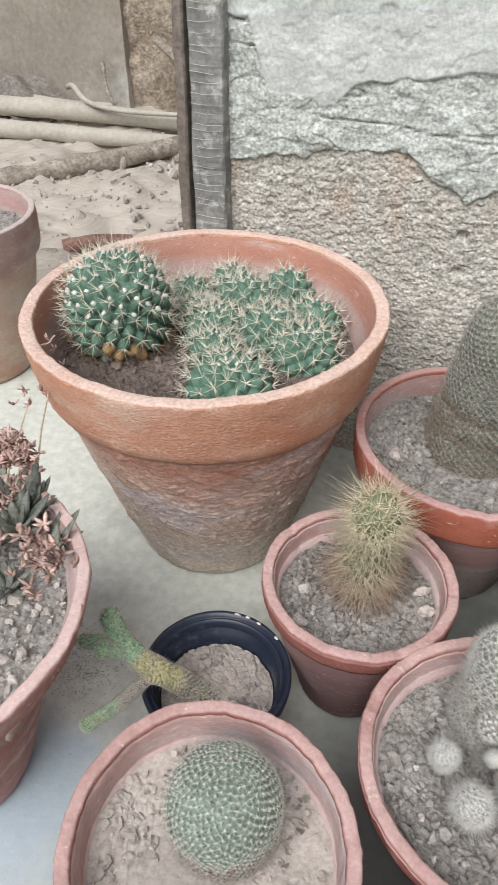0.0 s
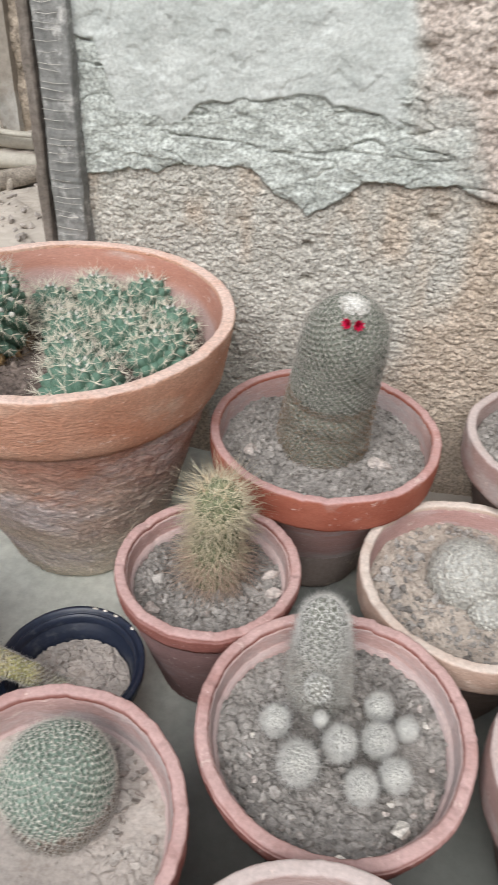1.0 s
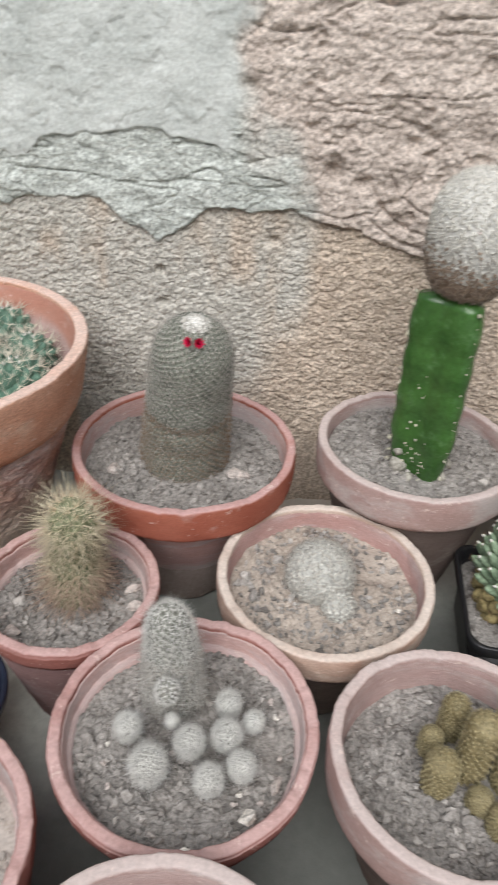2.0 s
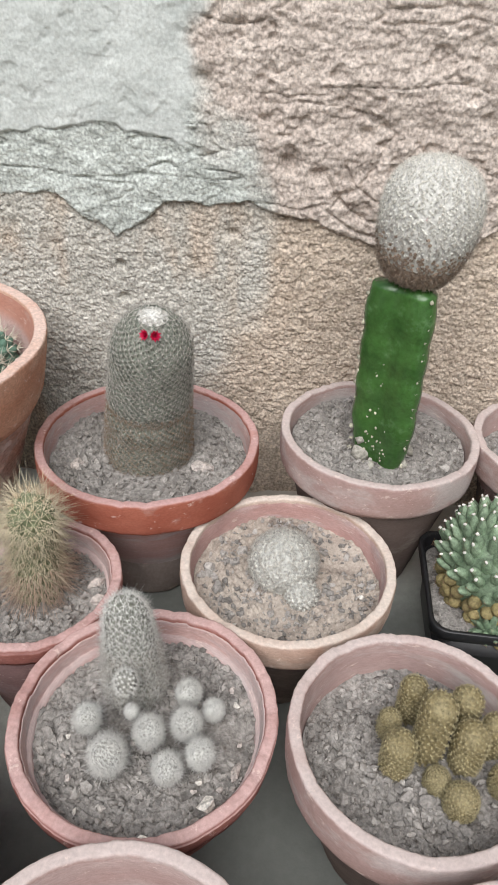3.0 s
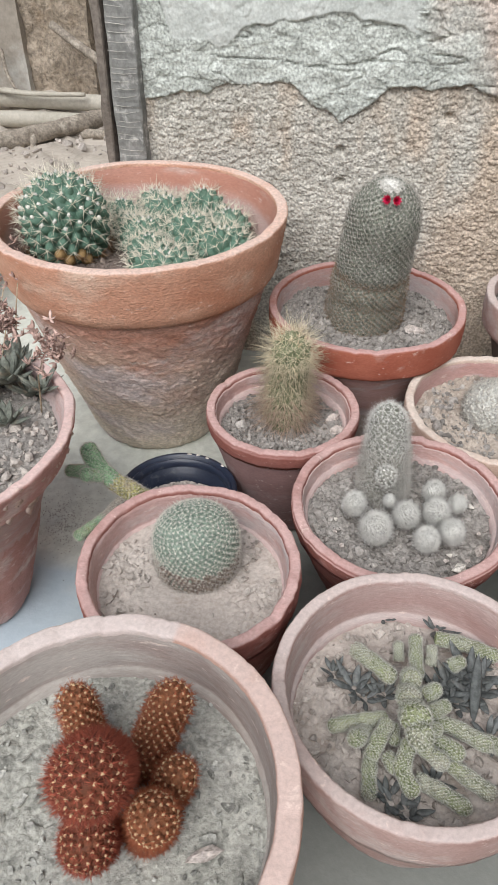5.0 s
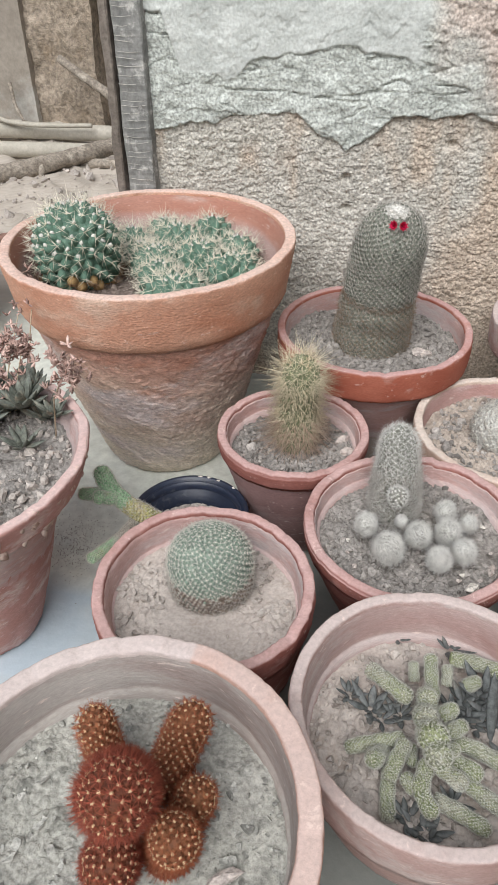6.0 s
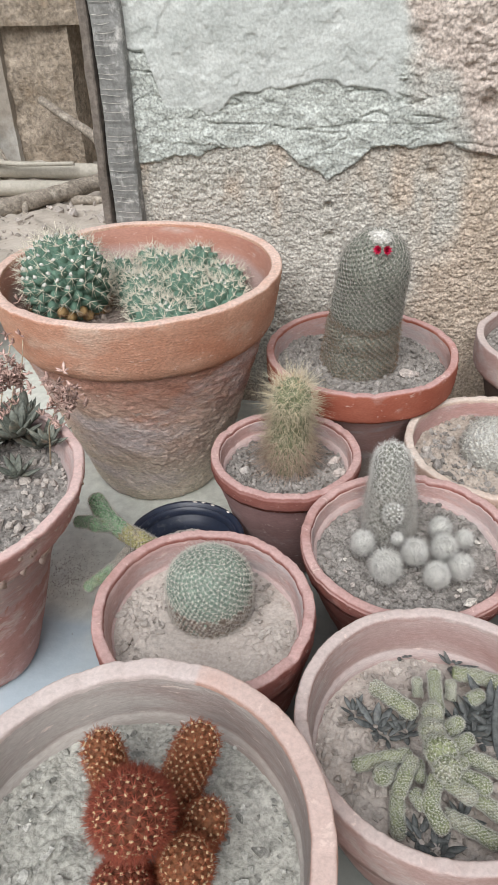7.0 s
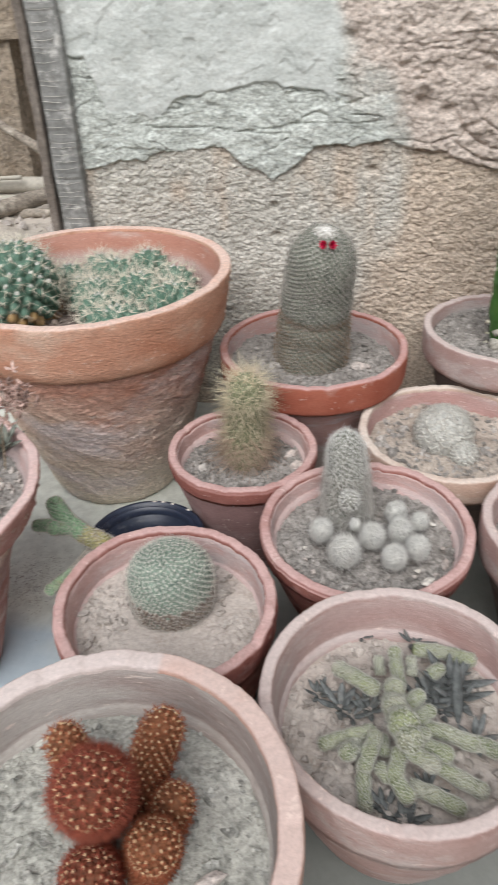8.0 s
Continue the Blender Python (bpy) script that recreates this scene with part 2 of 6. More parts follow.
def box(x0, x1, y0, y1, z0, z1, soup=None, bevel=0.0):
    """A block with chamfered upright and level edges."""
    soup = soup or Soup()
    bm = bmesh.new()
    bmesh.ops.create_cube(bm, size=1, matrix=Matrix.LocRotScale(((x0 + x1) / 2, (y0 + y1) / 2, (z0 + z1) / 2), None, (x1 - x0, y1 - y0, z1 - z0)))
    if bevel:
        bmesh.ops.bevel(bm, geom=bm.edges[:], offset=bevel, segments=2, affect="EDGES", profile=0.5)
    bm.verts.index_update()
    verts = [v.co[:] for v in bm.verts]
    tris = [[v.index for v in f.verts] for f in bm.faces]
    bm.free()
    first = True
    for k in (3, 4):
        fs = [f for f in tris if len(f) == k]
        if fs:
            soup.add(verts if first else np.zeros((0, 3)), np.array(fs) - (0 if first else 0) + (0 if first else -len(verts)))
            first = False
    return soup


def lathe(profile, soup=None, seg=96, wobble=0.0, seed=0.0, dents=0.0, chips=0.0, grit=0.0):
    """A turned shape from (radius, height) pairs; wobble bends it out of round, dents roughen it."""
    soup = soup or Soup()
    pr = np.array(profile, float)
    th = np.linspace(0, 2 * np.pi, seg, endpoint=False)
    r = pr[:, :1] * np.ones((1, seg))
    z = pr[:, 1:] * np.ones((1, seg))
    big = pr[:, 0].max()
    r = r * (1 + wobble * (np.cos(2 * th + seed) * 0.6 + np.cos(3 * th + seed * 2.3) * 0.4)[None])
    cx, cy = np.cos(th)[None] * 3 + seed * 7, np.sin(th)[None] * 3
    if dents:
        d = fbm(cx * 1.6 + z * 40, cy * 1.6 - z * 25, int(seed * 10), 4)
        d2 = fbm(cx * 6 + z * 130, cy * 6 + z * 60, int(seed * 10) + 5, 3)
        r = r + dents * (d + 0.6 * d2)
        z = z + dents * 0.8 * fbm(cx * 2.2, cy * 2.2, int(seed * 10) + 9, 4) * (pr[:, 1:] / max(pr[:, 1].max(), 1e-6))
    if grit:
        patch = 0.35 + 0.65 * smoothstep(-0.25, 0.25, fbm(cx * 0.9 + z * 12, cy * 0.9 - z * 9, int(seed * 10) + 21, 3))
        r = r + 2.2 * grit * patch * np.abs(fbm(cx * 10 + z * 240, cy * 10 - z * 190, int(seed * 10) + 25, 3))
    if chips:
        bite = smoothstep(0.18, 0.45, fbm(cx * 2.4 + 5, cy * 2.4, int(seed * 10) + 31, 4)) * smoothstep(0.72, 1.0, pr[:, 1:] / pr[:, 1].max())
        nick = smoothstep(0.22, 0.40, fbm(cx * 14, cy * 14 + 3, int(seed * 10) + 33, 4)) * smoothstep(pr[:, 1].max() - 0.004, pr[:, 1].max() - 0.001, pr[:, 1:])
        z = z - chips * bite - chips * 0.45 * nick
    v = np.stack([r * np.cos(th), r * np.sin(th), z], -1).reshape(-1, 3)
    return soup.add(v, grid_faces(len(pr), seg, True))


def stamp(soup, tv, tf, P, U, V, N, size):
    """Puts a small template shape at many places: size is one number or (n, 3)."""
    size = np.broadcast_to(np.asarray(size, float).reshape(-1, 1) if np.ndim(size) < 2 else size, (len(P), 3))
    v = P[:, None] + tv[None, :, :1] * size[:, None, :1] * U[:, None] + tv[None, :, 1:2] * size[:, None, 1:2] * V[:, None] + tv[None, :, 2:] * size[:, None, 2:] * N[:, None]
    f = (tf[None] + (np.arange(len(P)) * len(tv))[:, None, None]).reshape(-1, tf.shape[1])
    return soup.add(v.reshape(-1, 3), f)


def turned_axes(rng, n):
    """Random upright-free axes for scattered stones."""
    q = rng.normal(size=(n, 4))
    q /= np.linalg.norm(q, axis=1, keepdims=True)
    w, x, y, z = q.T
    U = np.stack([1 - 2 * (y * y + z * z), 2 * (x * y + w * z), 2 * (x * z - w * y)], 1)
    V = np.stack([2 * (x * y - w * z), 1 - 2 * (x * x + z * z), 2 * (y * z + w * x)], 1)
    return U, V, np.cross(U, V)


def stone_template(seed, sub=1):
    bm = bmesh.new()
    bmesh.ops.create_icosphere(bm, subdivisions=sub, radius=1)
    rng = np.random.default_rng(seed)
    flat = [Vector(rng.normal(size=3)).normalized() for _ in range(8)]
    for v in bm.verts:
        for d in flat:
            k = v.co.dot(d)
            if k > 0.52:
                v.co -= d * (k - 0.52)
        v.co *= 1 + rng.uniform(-0.16, 0.16)
    bm.verts.index_update()
    tv = np.array([v.co[:] for v in bm.verts])
    tf = np.array([[v.index for v in f.verts] for f in bm.faces])
    bm.free()
    return tv, tf


STONES = [stone_template(s, 1) for s in range(6)]
STONES_FINE = [stone_template(s + 20, 2) for s in range(4)]


# ---- ground ----
def ground_height(x, y):
    dirt = smoothstep(0.80, 1.05, y + 0.10 * fbm(x * 5, y * 5, 3) + 0.25 * smoothstep(-0.25, 0.3, x))
    lumps = 0.024 * fbm(x * 4, y * 4, 11) + 0.022 * fbm(x * 16, y * 16, 12) + 0.016 * np.abs(fbm(x * 38, y * 38, 13, 2))
    return dirt * (0.015 + lumps)


def ground_sheet(name, x0, x1, y0, y1, nx, ny, mat, label, hgt):
    x, y = np.meshgrid(np.linspace(x0, x1, nx), np.linspace(y0, y1, ny))
    v = np.stack([x, y, hgt(x, y)], -1).reshape(-1, 3)
    return tagged(part(name, Soup().add(v, grid_faces(ny, nx)), mat, None, label), label, "ground", kind="structure")


def spaced(a, b, near_a, near_b, step, grow=1.35):
    """Fine steps between near_a and near_b, ever wider ones out to a and b."""
    mid = list(np.arange(near_a, near_b + step / 2, step))
    lo, hi, d = [mid[0]], [mid[-1]], step
    while lo[-1] > a or hi[-1] < b:
        d *= grow
        lo.append(max(a, lo[-1] - d))
        hi.append(min(b, hi[-1] + d))
    lo = sorted(set(lo[1:]))
    hi = sorted(set(hi[1:]))
    return np.array(sorted(set(lo + mid + hi)))


gx, gy = np.meshgrid(spaced(-400, 400, -1.9, 0.6, 0.015), spaced(-400, 400, -0.3, 2.3, 0.015))
ground = Soup().add(np.stack([gx, gy, ground_height(gx, gy)], -1).reshape(-1, 3), grid_faces(*gx.shape))
GROUND = material("ground", (0.54, 0.56, 0.505), (0.63, 0.645, 0.59), 5, 0.7, 0.2, 90, stain=((0.47, 0.48, 0.44), 7, 0.2), mottle=0.10)
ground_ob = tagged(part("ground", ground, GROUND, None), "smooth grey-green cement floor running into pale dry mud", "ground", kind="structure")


def dress_ground():
    """Cement near by, mud further off, pale blue paint on one stretch of the cement, shade between the pots painted
    dark on another.
    """
    t = GROUND.node_tree
    n, li = t.nodes, t.links
    bsdf = n["Principled BSDF"]
    old = bsdf.inputs["Base Color"].links[0].from_socket
    geo = n.new("ShaderNodeNewGeometry")
    sep = n.new("ShaderNodeSeparateXYZ")
    li.new(geo.outputs["Position"], sep.inputs[0])
    at = n.new("ShaderNodeAttribute")
    at.attribute_name = "mud"
    big = n.new("ShaderNodeTexNoise")
    big.inputs["Scale"].default_value, big.inputs["Detail"].default_value = 14, 8
    cr = n.new("ShaderNodeValToRGB")
    cr.color_ramp.elements[0].position, cr.color_ramp.elements[0].color = 0.3, (0.36, 0.315, 0.265, 1)
    cr.color_ramp.elements[1].position, cr.color_ramp.elements[1].color = 0.7, (0.52, 0.475, 0.42, 1)
    li.new(big.outputs["Fac"], cr.inputs["Fac"])
    mx = n.new("ShaderNodeMix")
    mx.data_type = "RGBA"
    li.new(at.outputs["Fac"], mx.inputs["Factor"])
    li.new(old, mx.inputs[6])
    li.new(cr.outputs[0], mx.inputs[7])
    at2 = n.new("ShaderNodeAttribute")
    at2.attribute_name = "paint"
    mp = n.new("ShaderNodeMix")
    mp.data_type = "RGBA"
    mp.inputs[7].default_value = (0.38, 0.49, 0.59, 1)
    li.new(at2.outputs["Fac"], mp.inputs["Factor"])
    li.new(mx.outputs[2], mp.inputs[6])
    # dark colour painted on the cement as shade among the pots
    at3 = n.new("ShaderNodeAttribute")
    at3.attribute_name = "pot_shade"
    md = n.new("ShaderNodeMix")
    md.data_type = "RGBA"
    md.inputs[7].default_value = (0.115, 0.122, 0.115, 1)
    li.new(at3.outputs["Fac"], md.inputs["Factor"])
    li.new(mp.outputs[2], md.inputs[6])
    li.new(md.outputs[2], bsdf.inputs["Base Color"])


def put_attribute(ob, name, values):
    a = ob.data.attributes.new(name, "FLOAT", "POINT")
    a.data.foreach_set("value", np.asarray(values, np.float32).ravel())


put_attribute(ground_ob, "mud", smoothstep(0.80, 0.95, gy + 0.10 * fbm(gx * 5, gy * 5, 3) + 0.25 * smoothstep(-0.25, 0.3, gx)))
put_attribute(ground_ob, "paint", 0.75 * smoothstep(0.11, 0.03, np.hypot(gx + 0.285, (gy - 0.175) * 0.8) + 0.07 * fbm(gx * 25, gy * 25, 31)))
# mask of the painted shade: floor to the right, in front of the wall
put_attribute(ground_ob, "pot_shade", 0.8 * smoothstep(-0.08, 0.06, gx + 0.06 + 0.10 * fbm(gx * 9, gy * 9, 33)) * smoothstep(0.62, 0.5, gy + 0.06 * fbm(gx * 12, gy * 12, 35)) * smoothstep(-0.5, -0.3, gy))
dress_ground()


# ---- the plastered wall ----
WALL_Y, WALL_X0 = 0.73, -0.318
EDGE_X = np.array([-0.33, -0.21, -0.12, -0.057, 0.031, 0.10, 0.19, 0.226, 0.32, 0.40])
EDGE_Z = np.array([0.355, 0.383, 0.385, 0.353, 0.398, 0.393, 0.374, 0.367, 0.366, 0.40])
COAT_X = np.array([-0.33, -0.29, -0.267, -0.21, -0.18, -0.05, 0.03, 0.10])
COAT_Z = np.array([0.52, 0.50, 0.435, 0.427, 0.449, 0.462, 0.447, 0.52])


def wall_layers(x, z):
    jag = 0.014 * fbm(x * 22, z * 22, 41, 4)
    under = smoothstep(-0.0015, 0.0015, z - np.interp(x, EDGE_X, EDGE_Z) + jag)
    jag2 = 0.012 * fbm(x * 26, z * 26, 47, 4)
    right = smoothstep(0.016, -0.016, x - 0.02 + 0.075 * fbm(x * 13, z * 11, 48, 5))
    coat = smoothstep(-0.0015, 0.0015, z - np.interp(x, COAT_X, COAT_Z) + jag2) * right
    grey = smoothstep(0.05, -0.02, x - 0.02 + 0.09 * fbm(x * 11, z * 9, 52, 5) - 0.05 * smoothstep(0.46, 0.38, z))
    return under, coat, grey


def ledges(x, z, scale, seed):
    """Overlapping horizontal lips, each sheer below and sloping above."""
    k = z * scale + 1.6 * fbm(x * 9, z * 9, seed, 4) + 0.5 * fbm(x * 40, z * 30, seed + 3, 3)
    k = k - np.floor(k)
    return (1 - k) * smoothstep(0.0, 0.06, k)


def wall_relief(x, z):
    under, coat, grey = wall_layers(x, z)
    warm = smoothstep(0.6, 0.3, grey)
    lump = 0.6 - cells(x * 100 + 0.5 * fbm(x * 50, z * 50, 60, 3), z * 135, 61)
    fine_lump = 0.6 - cells(x * 210, z * 260, 65)
    pebbles = 0.0026 * lump + 0.0014 * fine_lump + 0.0014 * fbm(x * 60, z * 75, 62, 3) + 0.0028 * fbm(x * 40, z * 9, 74, 3) * smoothstep(0.3, 0.6, grey)
    slabs = 0.0030 * fbm(x * 14, z * 30, 63, 4) + (0.0026 - 0.0012 * warm) * fbm(x * 60, z * 100, 64, 4) + 0.0018 * ledges(x, z, 26, 79) * smoothstep(-0.05, 0.3, fbm(x * 8, z * 18, 80, 3)) * (1 - warm)
    rough = 0.0034 * fbm(x * 30, z * 44, 66, 4) * warm + 0.0032 * (0.6 - cells(x * 120, z * 140, 73)) * warm - 0.0046 * smoothstep(0.22, 0.5, fbm(x * 38, z * 50, 78, 4)) * warm + 0.0026 * fbm(x * 28, z * 48, 68, 4)
    ridge = 0.0034 * smoothstep(0.045, 0.0, np.abs(fbm(x * 7, z * 26, 71, 4))) * smoothstep(0.35, 0.42, z)
    smooth = 0.0018 * fbm(x * 22, z * 26, 69, 4) + 0.0008 * fbm(x * 120, z * 120, 72, 3) - 0.0012 * smoothstep(0.25, 0.5, fbm(x * 45, z * 45, 76, 3)) + 0.0012 * ledges(x, z, 14, 83) * smoothstep(0.05, 0.3, fbm(x * 7, z * 12, 84, 3))
    lift = 0.0032 + 0.0024 * smoothstep(-0.06, 0.04, x) + 0.0024 * fbm(x * 12, z * 9, 88, 3)
    h = pebbles * (1 - under) + under * ((lift + slabs + rough - ridge) * (1 - coat) + coat * (lift + 0.0020 + smooth))
    for px, pz, pr in ((0.072, 0.361, 0.005), (-0.055, 0.315, 0.004), (-0.052, 0.275, 0.004), (0.040, 0.512, 0.007), (0.13, 0.44, 0.008), (0.16, 0.43, 0.006)):
        h = h - 0.009 * np.exp(-((x - px) ** 2 * 0.5 + (z - pz) ** 2) / pr ** 2)
    d = np.hypot(x - 0.25, z - 0.47) + 0.004 * fbm(x * 40, z * 40, 86, 3)
    for ring in (0.069, 0.091, 0.106):
        h = h - 0.0045 * np.exp(-((d - ring) / 0.0016) ** 2) * smoothstep(0.245, 0.225, x) * smoothstep(0.165, 0.18, x) * smoothstep(0.45, 0.435, z) * under
    return h + 0.006 * fbm(x * 5, z * 5, 70, 2)


wx_, wz_ = np.meshgrid(spaced(WALL_X0, 3.0, WALL_X0, 0.46, 0.00145, 1.3), spaced(-0.05, 2.2, 0.12, 0.585, 0.00145, 1.3))
relief = wall_relief(wx_, wz_)
ragged = 0.010 * fbm(wz_ * 30, wz_ * 0 + 3, 77, 4) * smoothstep(0.03, 0.0, wx_ - WALL_X0)
front = np.stack([wx_ + ragged, WALL_Y - relief, wz_], -1)
ws = Soup().add(front.reshape(-1, 3), grid_faces(*wx_.shape))
endface = np.stack([front[:, 0], front[:, 0] * [1, 0, 1] + [0.004, WALL_Y + 0.07, 0], front[:, 0] * [1, 0, 1] + [0.0, WALL_Y + 0.24, 0]], 1)
ws.add(endface.reshape(-1, 3), grid_faces(endface.shape[0], 3)[:, ::-1])
ws.add([(WALL_X0, WALL_Y + 0.24, -0.05), (3, WALL_Y + 0.24, -0.05), (3, WALL_Y + 0.24, 2.2), (WALL_X0, WALL_Y + 0.24, 2.2), (3, WALL_Y, 2.2), (WALL_X0, WALL_Y, 2.2)], [[0, 1, 2, 3], [3, 2, 4, 5]])
under_, coat_, grey_ = wall_layers(wx_, wz_)
WALL = bpy.data.materials.new("wall_plaster")


def dress_wall():
    WALL.use_nodes = True
    t = WALL.node_tree
    n, li = t.nodes, t.links
    bsdf = n["Principled BSDF"]
    geo = n.new("ShaderNodeNewGeometry")

    def clouds(scale, detail, low, high, a=0.32, b=0.68):
        q = n.new("ShaderNodeTexNoise")
        q.inputs["Scale"].default_value, q.inputs["Detail"].default_value, q.inputs["Roughness"].default_value = scale, detail, 0.65
        li.new(geo.outputs["Position"], q.inputs["Vector"])
        c = n.new("ShaderNodeValToRGB")
        c.color_ramp.elements[0].position, c.color_ramp.elements[0].color = a, (*low, 1)
        c.color_ramp.elements[1].position, c.color_ramp.elements[1].color = b, (*high, 1)
        li.new(q.outputs["Fac"], c.inputs["Fac"])
        return c.outputs[0], q.outputs["Fac"]

    def layer(name):
        q = n.new("ShaderNodeAttribute")
        q.attribute_name = name
        return q.outputs["Fac"]

    def mix(fac, a, b):
        q = n.new("ShaderNodeMix")
        q.data_type = "RGBA"
        li.new(fac, q.inputs["Factor"])
        li.new(a, q.inputs[6])
        li.new(b, q.inputs[7])
        return q.outputs[2]

    tan, _ = clouds(60, 8, (0.437, 0.356, 0.280), (0.600, 0.505, 0.415))
    ash, _ = clouds(50, 8, (0.405, 0.385, 0.340), (0.590, 0.565, 0.510))
    cast = mix(layer("ash"), tan, ash)
    pink, _ = clouds(34, 8, (0.419, 0.353, 0.307), (0.614, 0.535, 0.474))
    blue, _ = clouds(30, 8, (0.408, 0.430, 0.398), (0.572, 0.600, 0.562))
    sheet = mix(layer("grey"), pink, blue)
    white, _ = clouds(18, 9, (0.440, 0.464, 0.440), (0.622, 0.642, 0.612))
    colour = mix(layer("coat"), mix(layer("under"), cast, sheet), white)
    speck = n.new("ShaderNodeTexNoise")
    speck.inputs["Scale"].default_value, speck.inputs["Detail"].default_value = 300, 3
    li.new(geo.outputs["Position"], speck.inputs["Vector"])
    span = n.new("ShaderNodeMapRange")
    span.inputs["From Min"].default_value, span.inputs["From Max"].default_value = 0.36, 0.64
    span.inputs["To Min"].default_value, span.inputs["To Max"].default_value = 0.66, 1.26
    li.new(speck.outputs["Fac"], span.inputs["Value"])
    even = n.new("ShaderNodeMix")
    even.data_type = "FLOAT"
    even.inputs[3].default_value = 1.0
    calm = n.new("ShaderNodeMath")
    calm.operation = "MULTIPLY"
    calm.inputs[1].default_value = 0.62
    li.new(layer("coat"), calm.inputs[0])
    li.new(calm.outputs[0], even.inputs[0])
    li.new(span.outputs[0], even.inputs[2])
    spotted = n.new("ShaderNodeVectorMath")
    spotted.operation = "SCALE"
    li.new(colour, spotted.inputs[0])
    li.new(even.outputs[0], spotted.inputs["Scale"])
    li.new(spotted.outputs[0], bsdf.inputs["Base Color"])
    bsdf.inputs["Roughness"].default_value = 0.93
    bsdf.inputs["Specular IOR Level"].default_value = 0.2
    g = n.new("ShaderNodeTexNoise")
    g.inputs["Scale"].default_value, g.inputs["Detail"].default_value = 330, 5
    li.new(geo.outputs["Position"], g.inputs["Vector"])
    b = n.new("ShaderNodeBump")
    less = n.new("ShaderNodeMapRange")
    less.inputs["To Min"].default_value, less.inputs["To Max"].default_value = 0.66, 0.32
    li.new(layer("coat"), less.inputs["Value"])
    li.new(less.outputs[0], b.inputs["Strength"])
    b.inputs["Distance"].default_value = 0.0026
    grains = n.new("ShaderNodeTexVoronoi")
    grains.inputs["Scale"].default_value = 270
    li.new(geo.outputs["Position"], grains.inputs["Vector"])
    bare = n.new("ShaderNodeMapRange")
    bare.inputs["To Min"].default_value, bare.inputs["To Max"].default_value = -0.85, -0.25
    li.new(layer("under"), bare.inputs["Value"])
    total = n.new("ShaderNodeMath")
    total.operation = "MULTIPLY_ADD"
    li.new(grains.outputs["Distance"], total.inputs[0])
    li.new(bare.outputs[0], total.inputs[1])
    li.new(g.outputs["Fac"], total.inputs[2])
    li.new(total.outputs[0], b.inputs["Height"])
    li.new(b.outputs[0], bsdf.inputs["Normal"])


dress_wall()
wall = tagged(part("wall_north", ws, WALL), "old mud wall, pale grey plaster flaking off coarse tan render", "wall", kind="structure")
extra = ws.n - wx_.size
ash_ = grey_ * smoothstep(0.42, 0.05, fbm(wx_ * 16, wz_ * 6, 57, 4))
for key, val in (("ash", ash_), ("under", under_), ("coat", coat_), ("grey", grey_)):
    put_attribute(wall, key, np.concatenate([val.ravel(), np.zeros(extra)]))


# ---- clay pots ----
def clay_pot(place, R, H, base, lip, step, body_mat, rim_mat, label, seed, inner_mat=None, thick=0.0095, wobble=0.006, dents=0.0010, belly=0.0, rows=22, seg=150, crust=0.0, grit=0.0003, chip=0.0015, taper=0.002, group="potted cacti by the wall"):
    """Rim radius R at height H, base radius, lip height, how far the lip stands out and how much it narrows downwards."""
    pot = thing("clay_pot", place, label, "flower pot", group)
    Rb = R - step
    zl = H - lip
    outer = [(0.0, 0.004), (base * 0.6, 0.003), (base - 0.004, 0.0), (base, 0.004)]
    for k in np.linspace(0.06, 1, rows):
        outer.append((base + (Rb - base) * k + belly * math.sin(math.pi * k), zl * k))
    inner = [(R - thick - 0.003 - taper, zl + 0.004)]
    for k in np.linspace(0.95, 0.25, 12):
        inner.append((base + (R - 0.002 - taper - base) * k + belly * math.sin(math.pi * k) - thick, zl * k))
    inner += [(base * 0.5, zl * 0.25), (0.0, zl * 0.25)]
    body = lathe(outer, seg=seg, wobble=wobble, seed=seed, dents=dents + crust, grit=grit)
    part("body", body, body_mat, pot)
    t = thick
    q = [(Rb - 0.002, zl - 0.001), (Rb + (step - taper) * 0.6, zl), (R - 0.001 - taper, zl + 0.004)]
    for k in np.linspace(0.15, 0.8, 9):
        q.append((R - taper * (1 - k) + 0.001 * math.sin(k * 3), zl + lip * k))
    q += [(R, H - 0.0040), (R - 0.0001, H - 0.0016), (R - 0.0005, H - 0.0007), (R - 0.0014, H - 0.0001), (R - 0.0028, H), (R - t * 0.5, H), (R - t + 0.0020, H), (R - t + 0.0008, H - 0.0005), (R - t + 0.0001, H - 0.0016), (R - t, H - 0.005)]
    lining = [(R - t, H - 0.0045)]
    for k in np.linspace(0.8, 0.1, 9):
        lining.append((R - t - (0.002 + taper) * (1 - k), zl + lip * k))
    part("inner_wall", lathe(lining + inner, seg=200, wobble=wobble, seed=seed, dents=dents * 0.8, chips=chip, grit=min(grit, 0.0005)), inner_mat or CLAY_INSIDE, pot)
    part("rim", lathe(q, seg=230, wobble=wobble, seed=seed, dents=dents * 0.8, chips=chip, grit=min(grit, 0.0009)), rim_mat, pot)
    return pot


